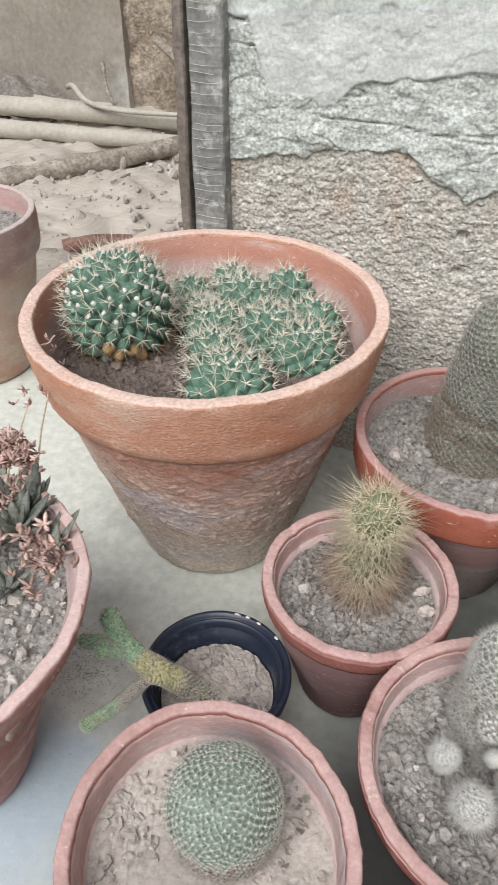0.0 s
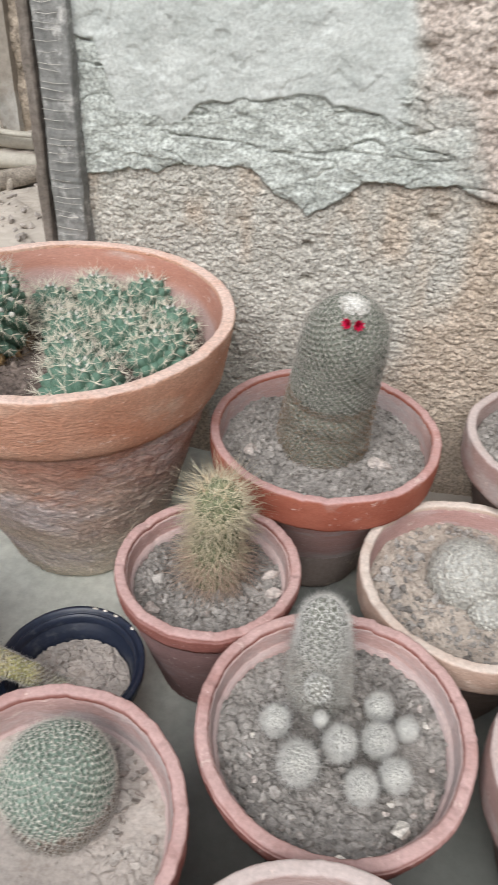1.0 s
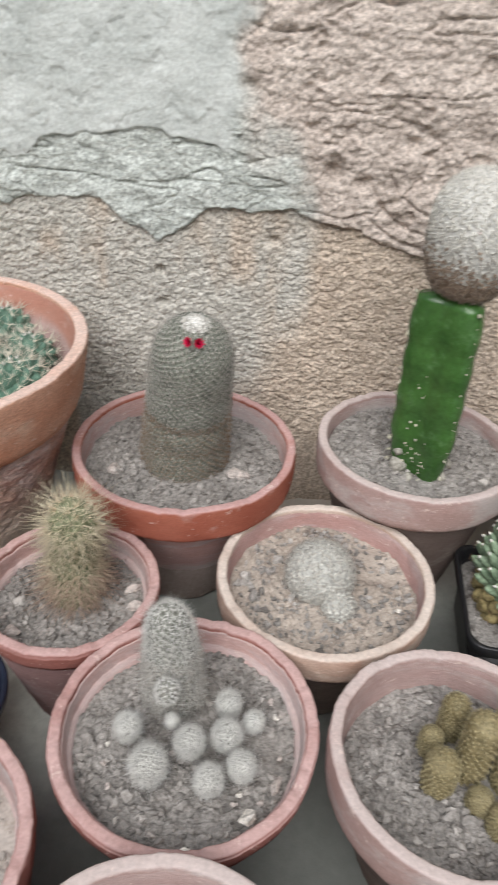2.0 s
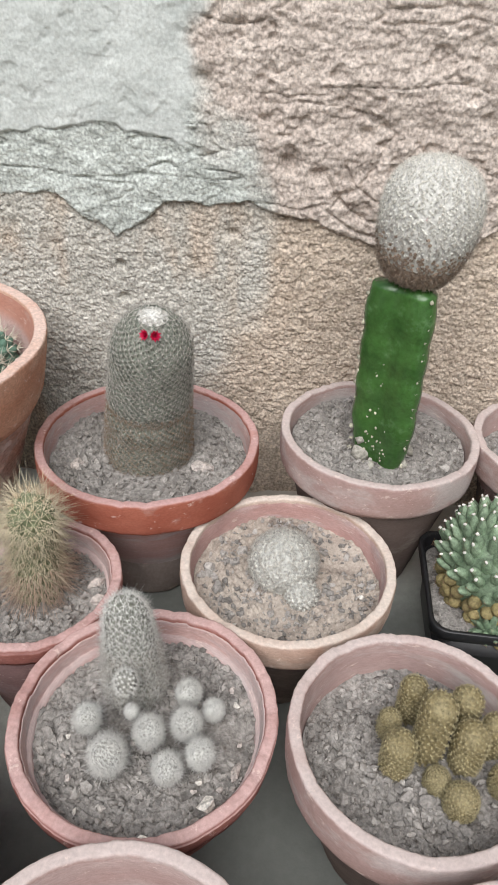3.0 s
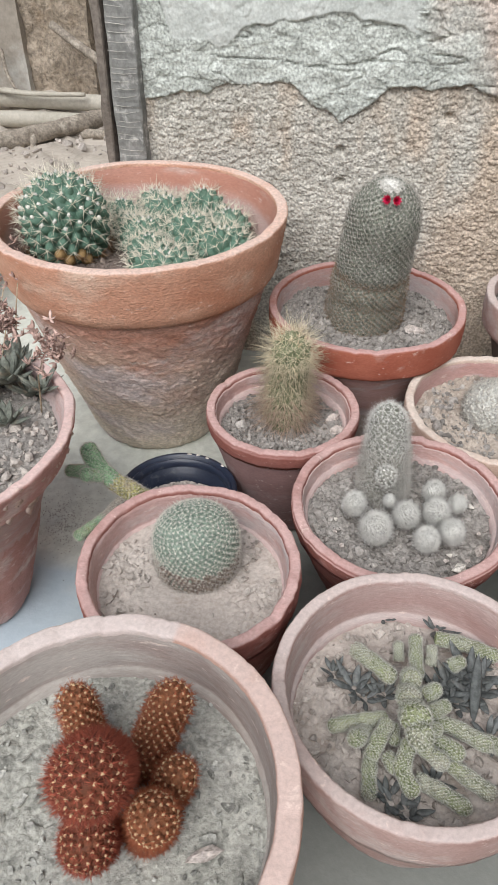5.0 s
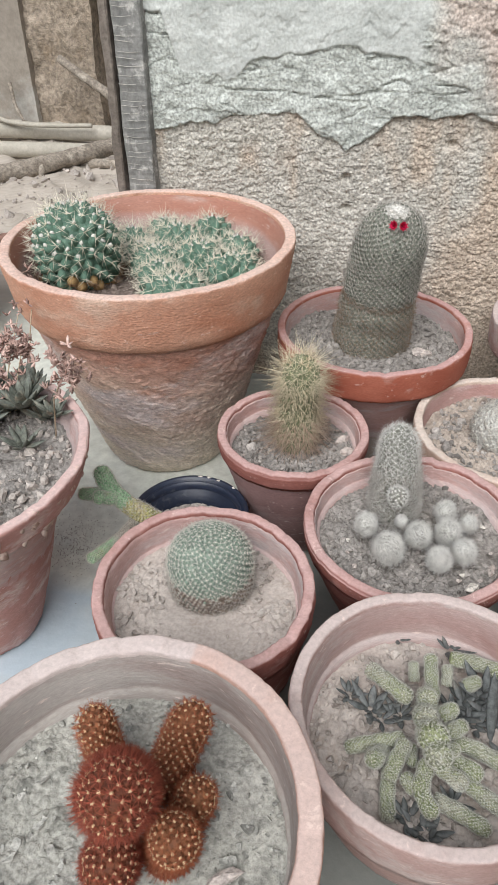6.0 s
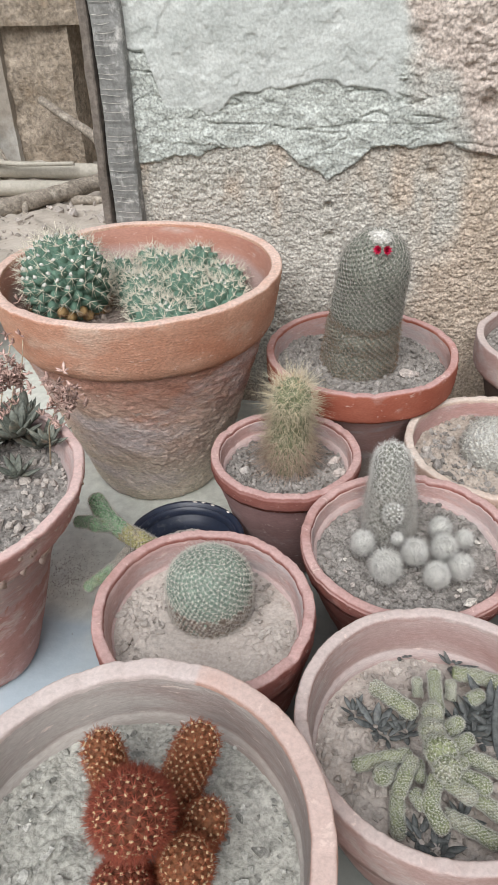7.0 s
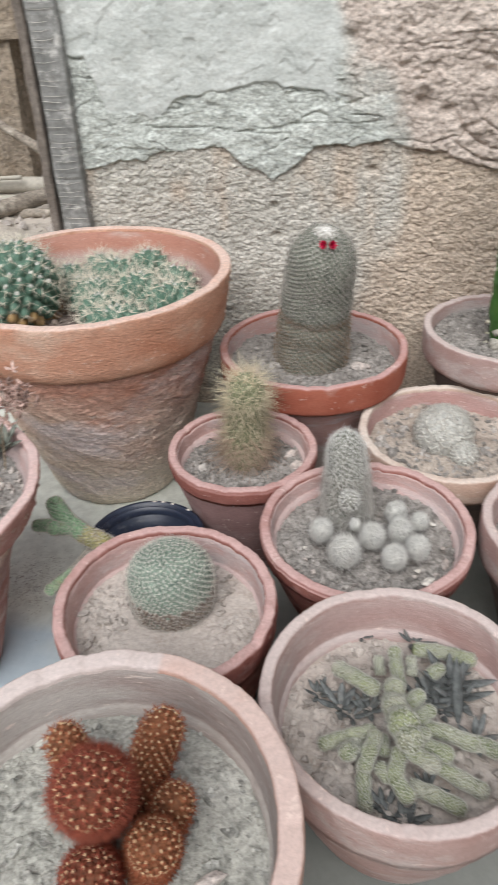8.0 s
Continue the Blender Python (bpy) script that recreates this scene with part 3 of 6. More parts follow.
def flake_template():
    """A thin curled chip of dried mud: upper and lower skin of a shallow dish."""
    th = np.linspace(0, 2 * np.pi, 7, endpoint=False) + np.array([0.1, -0.2, 0.15, 0.0, -0.15, 0.2, 0.0])
    c, s = np.cos(th), np.sin(th)
    out = np.array([1.0, 0.8, 1.1, 0.85, 1.05, 0.75, 0.95])
    rim = np.stack([c * out, s * out, 0.32 * np.maximum(c, -0.3)], 1)
    v = np.concatenate([[[0, 0, 0.0]], rim, [[0, 0, -0.25]], rim * [0.95, 0.95, 1] - [0, 0, 0.22]])
    i = np.arange(7)
    top = np.stack([0 * i, 1 + i, 1 + (i + 1) % 7], 1)
    low = np.stack([0 * i + 8, 9 + (i + 1) % 7, 9 + i], 1)
    sa = np.stack([1 + i, 9 + i, 1 + (i + 1) % 7], 1)
    sb = np.stack([9 + i, 9 + (i + 1) % 7, 1 + (i + 1) % 7], 1)
    return v, np.concatenate([top, low, sa, sb])


FLAKE = flake_template()


def soil_bed(place, r, mat, grit_mat, label, seed, grits=260, size=(0.0012, 0.004), hump=0.0, rough=0.004, clear=(), flakes=0, clods=0, bare=0.0, dense=False):
    """Earth filling a pot out to radius r, with crumbs on it; clear: (x, y, radius) kept free of crumbs."""
    rows, seg = (92, 276) if dense else (70, 200)
    rad = np.linspace(0, 1, rows) ** 0.7 * r
    th = np.linspace(0, 2 * np.pi, seg, endpoint=False)
    a, b = np.meshgrid(rad, th, indexing="ij")
    x, y = a * np.cos(b), a * np.sin(b)

    def height(x, y):
        d = np.hypot(x, y) / r
        bend = 0.25 * fbm(x * 90, y * 90 + seed, seed + 6, 2)
        gap, own = plates(x * 120 + seed + bend, y * 120 + bend, seed + 8)
        gap2, own2 = plates(x * 260 + seed + bend, y * 260 - bend, seed + 9)
        broken = smoothstep(bare * 0.5 - 0.30, bare * 0.5 + 0.05, fbm(x * 16, y * 16 + seed, seed + 9, 3) + 0.25 * d - 0.1)
        crust = (0.35 + 0.65 * own) * smoothstep(0.03, 0.22, gap) * rough * 0.85 + (0.3 + 0.7 * own2) * smoothstep(0.03, 0.25, gap2) * rough * 0.35
        return hump * (1 - d * d) + rough * 0.9 * fbm(x * 35 + seed * 3, y * 35, seed, 4) - 0.3 * rough + broken * crust

    v = np.stack([x, y, height(x, y)], -1).reshape(-1, 3)
    bed = single("soil", Soup().add(v, grid_faces(rows, seg, True)), mat, place, label, "soil", kind="stuff")
    if grits:
        rng = np.random.default_rng(seed)
        q = Soup()
        for tv, tf in STONES:
            k = grits // len(STONES)
            rr, tt = r * 0.97 * np.sqrt(rng.uniform(0, 1, k)), rng.uniform(0, 2 * np.pi, k)
            px, py = rr * np.cos(tt), rr * np.sin(tt)
            keep = fbm(px * 18 + seed, py * 18, seed + 3, 3) > -0.25
            for cx, cy, cr in clear:
                keep &= np.hypot(px - cx, py - cy) > cr
            px, py = px[keep], py[keep]
            s = size[0] + (size[1] * 1.2 - size[0]) * rng.uniform(0, 1, len(px)) ** 3.2
            U, V, N = turned_axes(rng, len(px))
            stamp(q, tv, tf, np.stack([px, py, height(px, py) + s * 0.3], 1), U, V, N, s[:, None] * rng.uniform(0.5, 1.25, (len(px), 3)))
        if clods:
            for tv, tf in STONES_FINE:
                k = clods // 4
                rr, tt = r * 0.92 * np.sqrt(rng.uniform(0, 1, k)), rng.uniform(0, 2 * np.pi, k)
                px, py = rr * np.cos(tt), rr * np.sin(tt)
                s = rng.uniform(0.0028, 0.0085, k)
                U, V, N = turned_axes(rng, k)
                stamp(q, tv, tf, np.stack([px, py, height(px, py) + s * 0.05], 1), U, V, N, s[:, None] * rng.uniform(0.55, 1.1, (k, 3)))
        if flakes:
            k = flakes
            rr, tt = r * 0.93 * np.sqrt(rng.uniform(bare * bare, 1, k)), rng.uniform(0, 2 * np.pi, k)
            px, py = rr * np.cos(tt), rr * np.sin(tt)
            keep = fbm(px * 26 + seed, py * 26, seed + 4, 2) > -0.12
            px, py = px[keep], py[keep]
            k = len(px)
            s = rng.uniform(0.0020, 0.0066, k) * rng.uniform(0.5, 1, k)
            tilt = rng.normal(0, 0.30, (k, 2))
            N = np.column_stack([tilt, np.ones(k)])
            N /= np.linalg.norm(N, axis=1, keepdims=True)
            a = rng.uniform(0, 2 * np.pi, k)
            U = np.column_stack([np.cos(a), np.sin(a), 0 * a])
            U -= N * np.sum(U * N, 1, keepdims=True)
            U /= np.linalg.norm(U, axis=1, keepdims=True)
            stamp(q, FLAKE[0], FLAKE[1], np.stack([px, py, height(px, py) + 0.0006], 1), U, np.cross(N, U), N, np.column_stack([s, s * rng.uniform(0.6, 1, k), s * rng.uniform(1.1, 2.2, k)]))
        single("soil_crumbs", q, grit_mat, place, label + ", loose crumbs", "soil", kind="stuff", smooth=False)
    return bed, height


def stone(place, size, mat, label, seed, turn=0.0, category="stone", name="stone"):
    tv, tf = STONES_FINE[seed % 4]
    c, s = math.cos(turn), math.sin(turn)
    q = stamp(Soup(), tv, tf, np.zeros((1, 3)), np.array([[c, s, 0.0]]), np.array([[-s, c, 0.0]]), np.array([[0, 0, 1.0]]), np.array([size], float))
    return single(name, q, mat, place, label, category, group="stones on the soil", smooth=False)


POTS = {
    # name: x, y, rim radius, rim height, soil height
    "big": (-0.2615, 0.543, 0.1718, 0.293, 0.232),
    "gold": (-0.0588, 0.3931, 0.0815, 0.1496, 0.120),
    "tall": (0.0071, 0.5782, 0.1186, 0.1855, 0.158),
    "cluster": (0.0743, 0.2753, 0.0992, 0.1500, 0.124),
    "dome": (0.1687, 0.4546, 0.1016, 0.144, 0.118),
    "graft": (0.2529, 0.6180, 0.1059, 0.197, 0.178),
    "olive": (0.2725, 0.2805, 0.0925, 0.1562, 0.122),
    "globe": (-0.0885, 0.1533, 0.0907, 0.1623, 0.134),
    "red": (-0.0756, -0.0516, 0.1143, 0.2091, 0.165),
    "finger": (0.0972, 0.0772, 0.0982, 0.1699, 0.125),
    "leafy": (-0.3448, 0.1912, 0.1375, 0.2242, 0.200),
    "far": (-0.760, 0.735, 0.130, 0.240, 0.205),
    "edge": (0.452, 0.628, 0.095, 0.195, 0.165),
    "corner": (0.330, 0.085, 0.098, 0.170, 0.135),
}


def at(key, dx=0.0, dy=0.0, dz=0.0):
    """A place on the soil of a pot."""
    x, y, r, h, s = POTS[key]
    return (x + dx, y + dy, s + dz)


def pot(key, base, lip, step, body, rim, label, seed, **more):
    x, y, r, h, s = POTS[key]
    return clay_pot((x, y, 0), r, h, base, lip, step, body, rim, label, seed, **more)


pot("big", 0.085, 0.070, 0.020, CLAY_ORANGE, CLAY_RIM, "large tapered terracotta pot, orange rim, lime-stained foot", 1.0, inner_mat=CLAY_BIG_INSIDE, thick=0.013, wobble=0.003, rows=96, seg=320, crust=0.0010, grit=0.0019, chip=0.0008, taper=0.011)
pot("gold", 0.043, 0.022, 0.005, CLAY_MAUVE, CLAY_RED, "small dusty red clay pot with a rolled rim", 2.0)
pot("tall", 0.055, 0.042, 0.024, CLAY_GREY, CLAY_BAND, "clay pot with a broad orange band over a grey foot", 3.0)
pot("cluster", 0.046, 0.020, 0.002, CLAY_RED, CLAY_RED, "reddish clay bowl with a chipped, uneven rim", 4.0, wobble=0.008)
pot("dome", 0.055, 0.035, 0.012, CLAY_SHADE, CLAY_PALE, "pale dusty clay bowl, shade coloured into its foot", 5.0)
pot("graft", 0.055, 0.044, 0.013, CLAY_SHADE, CLAY_PINK, "shallow pink-brown clay bowl by the wall", 6.0, inner_mat=CLAY_BOWL)
pot("olive", 0.050, 0.045, 0.008, CLAY_SHADE, CLAY_PINK, "pale dusty clay bowl, shade coloured into its lower half", 7.0, inner_mat=CLAY_BOWL)
pot("globe", 0.046, 0.030, 0.003, CLAY_RED, CLAY_RED, "shallow reddish clay dish, rim worn and bent", 8.0, wobble=0.02, dents=0.0016, belly=0.006)
pot("red", 0.058, 0.040, 0.004, CLAY_DUSTY, CLAY_DUSTY, "wide pinkish clay pot, dusty inside", 9.0, inner_mat=CLAY_ASHEN, dents=0.0008, thick=0.014, belly=0.006)
pot("finger", 0.044, 0.040, 0.004, CLAY_PINK, CLAY_PINK, "wide pinkish clay bowl with thick worn rim", 10.0, inner_mat=CLAY_BOWL, dents=0.0010, belly=0.004)
leafy_pot = pot("leafy", 0.056, 0.040, 0.030, CLAY_PEEL, CLAY_PEEL, "old clay pot with peeling pinkish rim", 11.0, dents=0.0018, taper=0.014)
pot("far", 0.090, 0.060, 0.010, CLAY_PALE, CLAY_PINK, "weathered pale tan clay pot on the floor", 12.0)
pot("edge", 0.060, 0.040, 0.015, CLAY_SHADE, CLAY_PINK, "pinkish clay pot close to the wall", 13.0, inner_mat=CLAY_BOWL)
pot("corner", 0.060, 0.035, 0.005, CLAY_PINK, CLAY_PINK, "dusty pinkish clay bowl", 14.0, inner_mat=CLAY_BOWL)


def peeling():
    """Curled scales of old whitewash on the rim of the leafy pot."""
    rng = np.random.default_rng(66)
    n = 46
    a = rng.normal(0.1, 0.7, n)
    z = rng.uniform(0.188, 0.2235, n)
    R = 0.1378
    R = R - 0.014 * (0.2242 - z) / 0.040
    P = np.stack([R * np.cos(a), R * np.sin(a), z], 1)
    N = np.stack([np.cos(a), np.sin(a), np.full(n, 0.25)], 1)
    N /= np.linalg.norm(N, axis=1, keepdims=True)
    spin = rng.uniform(0, 2 * np.pi, n)[:, None]
    U0 = np.stack([-np.sin(a), np.cos(a), 0 * a], 1)
    V0 = np.cross(N, U0)
    U = np.cos(spin) * U0 + np.sin(spin) * V0
    s = rng.uniform(0.0018, 0.0070, n)
    q = stamp(Soup(), FLAKE[0], FLAKE[1], P, U, np.cross(N, U), N, np.column_stack([s * 1.3, s * 0.8, s * 0.22]))
    tagged(part("peeling_crust", q, CLAY_SCALE, leafy_pot, "pale peeling scales on the rim"), kind="stuff")


CLAY_SCALE = clay("clay_scale", (0.56, 0.40, 0.34), (0.68, 0.56, 0.50), ((0.50, 0.30, 0.24), 30, 0.2), None)


def bed(key, mat, grit, label, seed, **more):
    x, y, r, h, s = POTS[key]
    return soil_bed((x, y, s), r - 0.0125, mat, grit, label, seed, **more)


peeling()
bed("big", SOIL_DARK, GRIT_DARK, "dark crumbly soil with bits of dry root", 101, clods=110, flakes=60, grits=700, rough=0.006, size=(0.001, 0.004), dense=True)
bed("gold", SOIL, GRIT, "grey-brown lumpy soil", 102, clods=70, grits=900, size=(0.0008, 0.0038), rough=0.006)
bed("tall", SOIL, GRIT, "grey-brown crumbly soil", 103, clods=80, grits=1300, size=(0.0008, 0.0040), rough=0.006)
bed("cluster", SOIL, GRIT, "gritty grey soil with small stones", 104, clods=30, flakes=60, grits=1300, size=(0.001, 0.0045), dense=True)
bed("dome", SOIL_SAND, GRIT, "pale sandy soil with dark grit", 105, clods=60, flakes=140, grits=900, rough=0.005)
bed("graft", SOIL, GRIT, "grey-brown crumbly soil", 106, clods=90, grits=700)
bed("olive", SOIL, GRIT, "grey gritty soil", 107, clods=24, grits=1300, size=(0.001, 0.0045))
bed("globe", SOIL_PALE, GRIT_PALE, "pale crusted sandy soil", 108, grits=220, flakes=520, bare=0.45, size=(0.0006, 0.0022), rough=0.003, dense=True)
bed("red", SOIL_ASH, GRIT_ASH, "grey-green gritty soil", 109, flakes=160, bare=0.3, grits=900, size=(0.0007, 0.003), rough=0.003, dense=True)
bed("finger", SOIL_PALE, GRIT_PALE, "pale grey dusty soil", 110, grits=700, flakes=260, clods=40, size=(0.001, 0.0045))
bed("leafy", SOIL, GRIT_PALE, "pale gravelly soil", 111, clods=120, grits=1100, size=(0.0015, 0.0055), rough=0.005)
bed("far", SOIL, GRIT, "brown soil with dry leaf litter", 112, grits=400, size=(0.002, 0.007))
bed("edge", SOIL, GRIT, "grey-brown soil", 113, grits=150)
bed("corner", SOIL_PALE, GRIT_PALE, "pale dusty soil", 114, grits=200)


# ---- cactus building ----
def coat_part(name, soup, mat, parent, label=""):
    """A part made of pieces too fine to pick apart."""
    return tagged(part(name, soup, mat, parent, label), kind="stuff")


GOLDEN = math.pi * (3 - math.sqrt(5))


class Stem:
    """A round stem: a bent axis through a few places and a radius along it."""

    def __init__(self, places, profile):
        p = np.array(places, float)
        if len(p) > 2:
            t = np.linspace(0, 1, 40)
            k = np.linspace(0, 1, len(p))
            soft = np.stack([np.interp(t, k, p[:, i]) for i in range(3)], 1)
            for _ in range(30):
                soft[1:-1] = 0.25 * soft[:-2] + 0.5 * soft[1:-1] + 0.25 * soft[2:]
            p = soft
        self.p = p
        d = np.diff(p, axis=0)
        self.s = np.concatenate([[0], np.cumsum(np.linalg.norm(d, axis=1))])
        self.length = self.s[-1]
        self.profile = np.array(profile(self.length), float)

    def axes_at(self, a):
        a = np.asarray(a, float)
        e = 1e-3
        P = np.stack([np.interp(a, self.s, self.p[:, i]) for i in range(3)], -1)
        lo, hi = np.clip(a - e, 0, self.length), np.clip(a + e, 0, self.length)
        lo = np.where(hi - lo < 1e-6, hi - e, lo)
        T = np.stack([np.interp(hi, self.s, self.p[:, i]) - np.interp(lo, self.s, self.p[:, i]) for i in range(3)], -1)
        T /= np.linalg.norm(T, axis=-1, keepdims=True)
        P = P + T * (a - np.clip(a, 0, self.length))[..., None]
        ref = np.where(np.abs(T[..., 1:2]) < 0.9, np.array([0.0, 1, 0]), np.array([1.0, 0, 0]))
        U = np.cross(ref, T)
        U /= np.linalg.norm(U, axis=-1, keepdims=True)
        return P, U, np.cross(T, U), T

    def skin(self, soup, seg=32, lumps=0.0, seed=0):
        a, r = self.profile.T
        P, U, V, T = self.axes_at(a)
        th = np.linspace(0, 2 * np.pi, seg, endpoint=False)
        rr = r[:, None] * (1 + lumps * fbm(np.cos(th)[None] * 2 + a[:, None] * 60, np.sin(th)[None] * 2 + seed, seed, 3))
        v = P[:, None] + rr[..., None] * (np.cos(th)[None, :, None] * U[:, None] + np.sin(th)[None, :, None] * V[:, None])
        return soup.add(v.reshape(-1, 3), grid_faces(len(a), seg, True))

    def spots(self, n, start=0.0, end=1.0, jitter=0.0, seed=0):
        """n places on the skin in a sunflower spiral: place, outward, up along the skin, sideways, and height from 0 to 1."""
        a, r = self.profile.T
        ds = np.hypot(np.diff(a), np.diff(r))
        area = np.concatenate([[0], np.cumsum(ds * (r[1:] + r[:-1]) / 2)])
        w = start + (end - start) * (np.arange(n) + 0.5) / n
        k = np.interp(w, area / area[-1], np.arange(len(a)))
        i = np.minimum(k.astype(int), len(a) - 2)
        fr = (k - i)[:, None]
        aa = a[i] + (a[i + 1] - a[i]) * fr[:, 0]
        rr = r[i] + (r[i + 1] - r[i]) * fr[:, 0]
        da, dr = (a[i + 1] - a[i]), (r[i + 1] - r[i])
        l = np.hypot(da, dr) + 1e-9
        th = np.arange(n) * GOLDEN
        if jitter:
            rng = np.random.default_rng(seed)
            th = th + rng.normal(0, jitter, n)
        P, U, V, T = self.axes_at(aa)
        R = np.cos(th)[:, None] * U + np.sin(th)[:, None] * V
        N = R * (da / l)[:, None] - T * (dr / l)[:, None]
        up = R * (dr / l)[:, None] + T * (da / l)[:, None]
        return P + R * rr[:, None], N, up, np.cross(N, up), aa / max(self.length, 1e-9)


def barrel(R, foot=0.8, full=0.35, crown=1.0, top=None):
    """Profile: foot share at the ground, full radius at a share of the length, a dome of crown radii on top."""

    def make(L):
        dome = min(R * crown, L * (1 - full * 0.5))
        out = [(0.0, R * foot)]
        for k in np.linspace(0.04, 1, 25):
            a = (L - dome) * k
            g = min(1.0, a / max(full * L, 1e-6))
            r = R * (foot + (1 - foot) * math.sin(g * math.pi / 2))
            if top:
                r *= 1 + (top - 1) * k
            out.append((a, r))
        rt = out[-1][1]
        for k in np.linspace(0.08, 1, 12):
            out.append((L - dome + dome * math.sin(k * math.pi / 2), rt * math.cos(k * math.pi / 2) + 1e-5))
        return out

    return make


def ball(R):
    def make(L):
        return [(L / 2 - L / 2 * math.cos(k), R * math.sin(k) + 1e-5) for k in np.linspace(0.15, math.pi, 22)]

    return make


def cone_template(sides=6, blunt=0.45):
    th = np.linspace(0, 2 * np.pi, sides, endpoint=False)
    c, s = np.cos(th), np.sin(th)
    v = np.concatenate([np.stack([c, s, 0 * c - 0.35], 1), np.stack([c * (blunt + 0.28), s * (blunt + 0.28), 0 * c + 0.55], 1), np.stack([c * blunt * 0.75, s * blunt * 0.75, 0 * c + 0.9], 1), [[0, 0, 1.0]]])
    f = np.concatenate([grid_faces(3, sides, True)])
    i = np.arange(sides)
    caps = np.stack([2 * sides + i, 2 * sides + (i + 1) % sides, np.full(sides, 3 * sides), np.full(sides, 3 * sides)], 1)
    return v, f, caps[:, :3]


def knobs(soup, P, N, up, side, width, height, blunt=0.45, lean=0.25, sides=5):
    v, quads, caps = cone_template(sides, blunt)
    D = N + up * lean
    D /= np.linalg.norm(D, axis=1, keepdims=True)
    size = np.stack([np.broadcast_to(width, len(P)), np.broadcast_to(width, len(P)), np.broadcast_to(height, len(P))], 1)
    tri = np.concatenate([quads[:, [0, 1, 2]], quads[:, [0, 2, 3]], caps])
    stamp(soup, v, tri, P, side, up, D, size)
    return P + D * np.broadcast_to(height, len(P))[:, None]


def spikes(soup, P, D, length, radius, sides=3):
    """Needles: a three-sided spike at each place along D."""
    D = D / (np.linalg.norm(D, axis=1, keepdims=True) + 1e-9)
    ref = np.where(np.abs(D[:, 2:3]) < 0.9, np.array([[0.0, 0, 1]]), np.array([[1.0, 0, 0]]))
    U = np.cross(D, ref)
    U /= np.linalg.norm(U, axis=1, keepdims=True)
    V = np.cross(D, U)
    th = np.linspace(0, 2 * np.pi, sides, endpoint=False)
    tv = np.concatenate([np.stack([np.cos(th), np.sin(th), 0 * th], 1), [[0, 0, 1.0]]])
    i = np.arange(sides)
    tf = np.stack([i, (i + 1) % sides, np.full(sides, sides)], 1)
    length, radius = np.broadcast_to(length, len(P)), np.broadcast_to(radius, len(P))
    return stamp(soup, tv, tf, P, U, V, D, np.stack([radius, radius, length], 1))


def spine_fans(soup, tips, N, up, side, rng, radial=10, central=2, length=0.008, radius=0.00016, spread=1.25, loose=0.25, sweep=0.0):
    """A fan of spines at each tip: radial ones lie out sideways, central ones stand out; sweep lays them along the skin."""
    n = len(tips)
    for k in range(radial + central):
        if k < radial:
            ang = 2 * np.pi * k / max(radial, 1) + rng.normal(0, loose, n)
            tilt = spread + rng.normal(0, 0.15, n)
            ll = length * rng.uniform(0.7, 1.1, n)
        else:
            ang = rng.uniform(0, 2 * np.pi, n)
            tilt = rng.uniform(0.0, 0.5, n)
            ll = length * rng.uniform(0.9, 1.3, n)
        D = np.cos(tilt)[:, None] * N + np.sin(tilt)[:, None] * (np.cos(ang)[:, None] * side + np.sin(ang)[:, None] * up) + sweep * up
        spikes(soup, tips, D, ll, radius)
    return soup


TUFT = stone_template(77, 1)


def tufts(soup, P, N, size, rng):
    U, V, W = turned_axes(rng, len(P))
    return stamp(soup, TUFT[0], TUFT[1], P, U, V, W, np.broadcast_to(size, len(P))[:, None] * np.ones((1, 3)))


def spine_mat(name, c, rough=0.55):
    return material(name, tuple(0.85 * v for v in c), c, 80, rough, 0, 200, mottle=0.1, island=0.2)


SPINE_WHITE = spine_mat("spine_white", (0.74, 0.71, 0.64))
SPINE_SNOW = spine_mat("spine_snow", (0.80, 0.79, 0.75))
SPINE_STRAW = spine_mat("spine_straw", (0.74, 0.69, 0.57))
SPINE_HAY = spine_mat("spine_hay", (0.70, 0.62, 0.45))
SPINE_RUSSET = spine_mat("spine_russet", (0.56, 0.41, 0.32))
SPINE_GOLD = spine_mat("spine_gold", (0.54, 0.41, 0.28))
SPINE_BROWN = spine_mat("spine_brown", (0.30, 0.19, 0.11))
SPINE_RUST = spine_mat("spine_rust", (0.38, 0.095, 0.055))
SPINE_AMBER = spine_mat("spine_amber", (0.40, 0.125, 0.06))
SPINE_EMBER = spine_mat("spine_ember", (0.22, 0.045, 0.028))
SPINE_BARK = spine_mat("spine_bark", (0.36, 0.29, 0.235))
SPINE_GREY = spine_mat("spine_grey", (0.46, 0.42, 0.37))
SPINE_ASH = spine_mat("spine_ash", (0.56, 0.53, 0.48))
SPINE_OLIVE = spine_mat("spine_olive", (0.46, 0.40, 0.24))
WOOL_CAP = material("wool_cap", (0.60, 0.59, 0.55), (0.78, 0.765, 0.72), 200, 0.95, 0.6, 500)
WOOL = spine_mat("wool", (0.74, 0.72, 0.67), 0.95)
AREOLE = spine_mat("areole_wool", (0.66, 0.51, 0.31), 0.95)
RUST = material("rust_skin", (0.10, 0.03, 0.018), (0.18, 0.065, 0.032), 60, 0.7, 0.2, 300, island=0.2)
RUST_PALE = material("rust_pale_skin", (0.15, 0.055, 0.026), (0.25, 0.105, 0.048), 60, 0.7, 0.2, 300, island=0.2)
OLIVE = material("olive_skin", (0.23, 0.185, 0.09), (0.32, 0.27, 0.15), 60, 0.7, 0.2, 300, island=0.2)
GREY_SKIN = material("grey_skin", (0.30, 0.28, 0.24), (0.42, 0.40, 0.35), 60, 0.8, 0.2, 300, island=0.2)
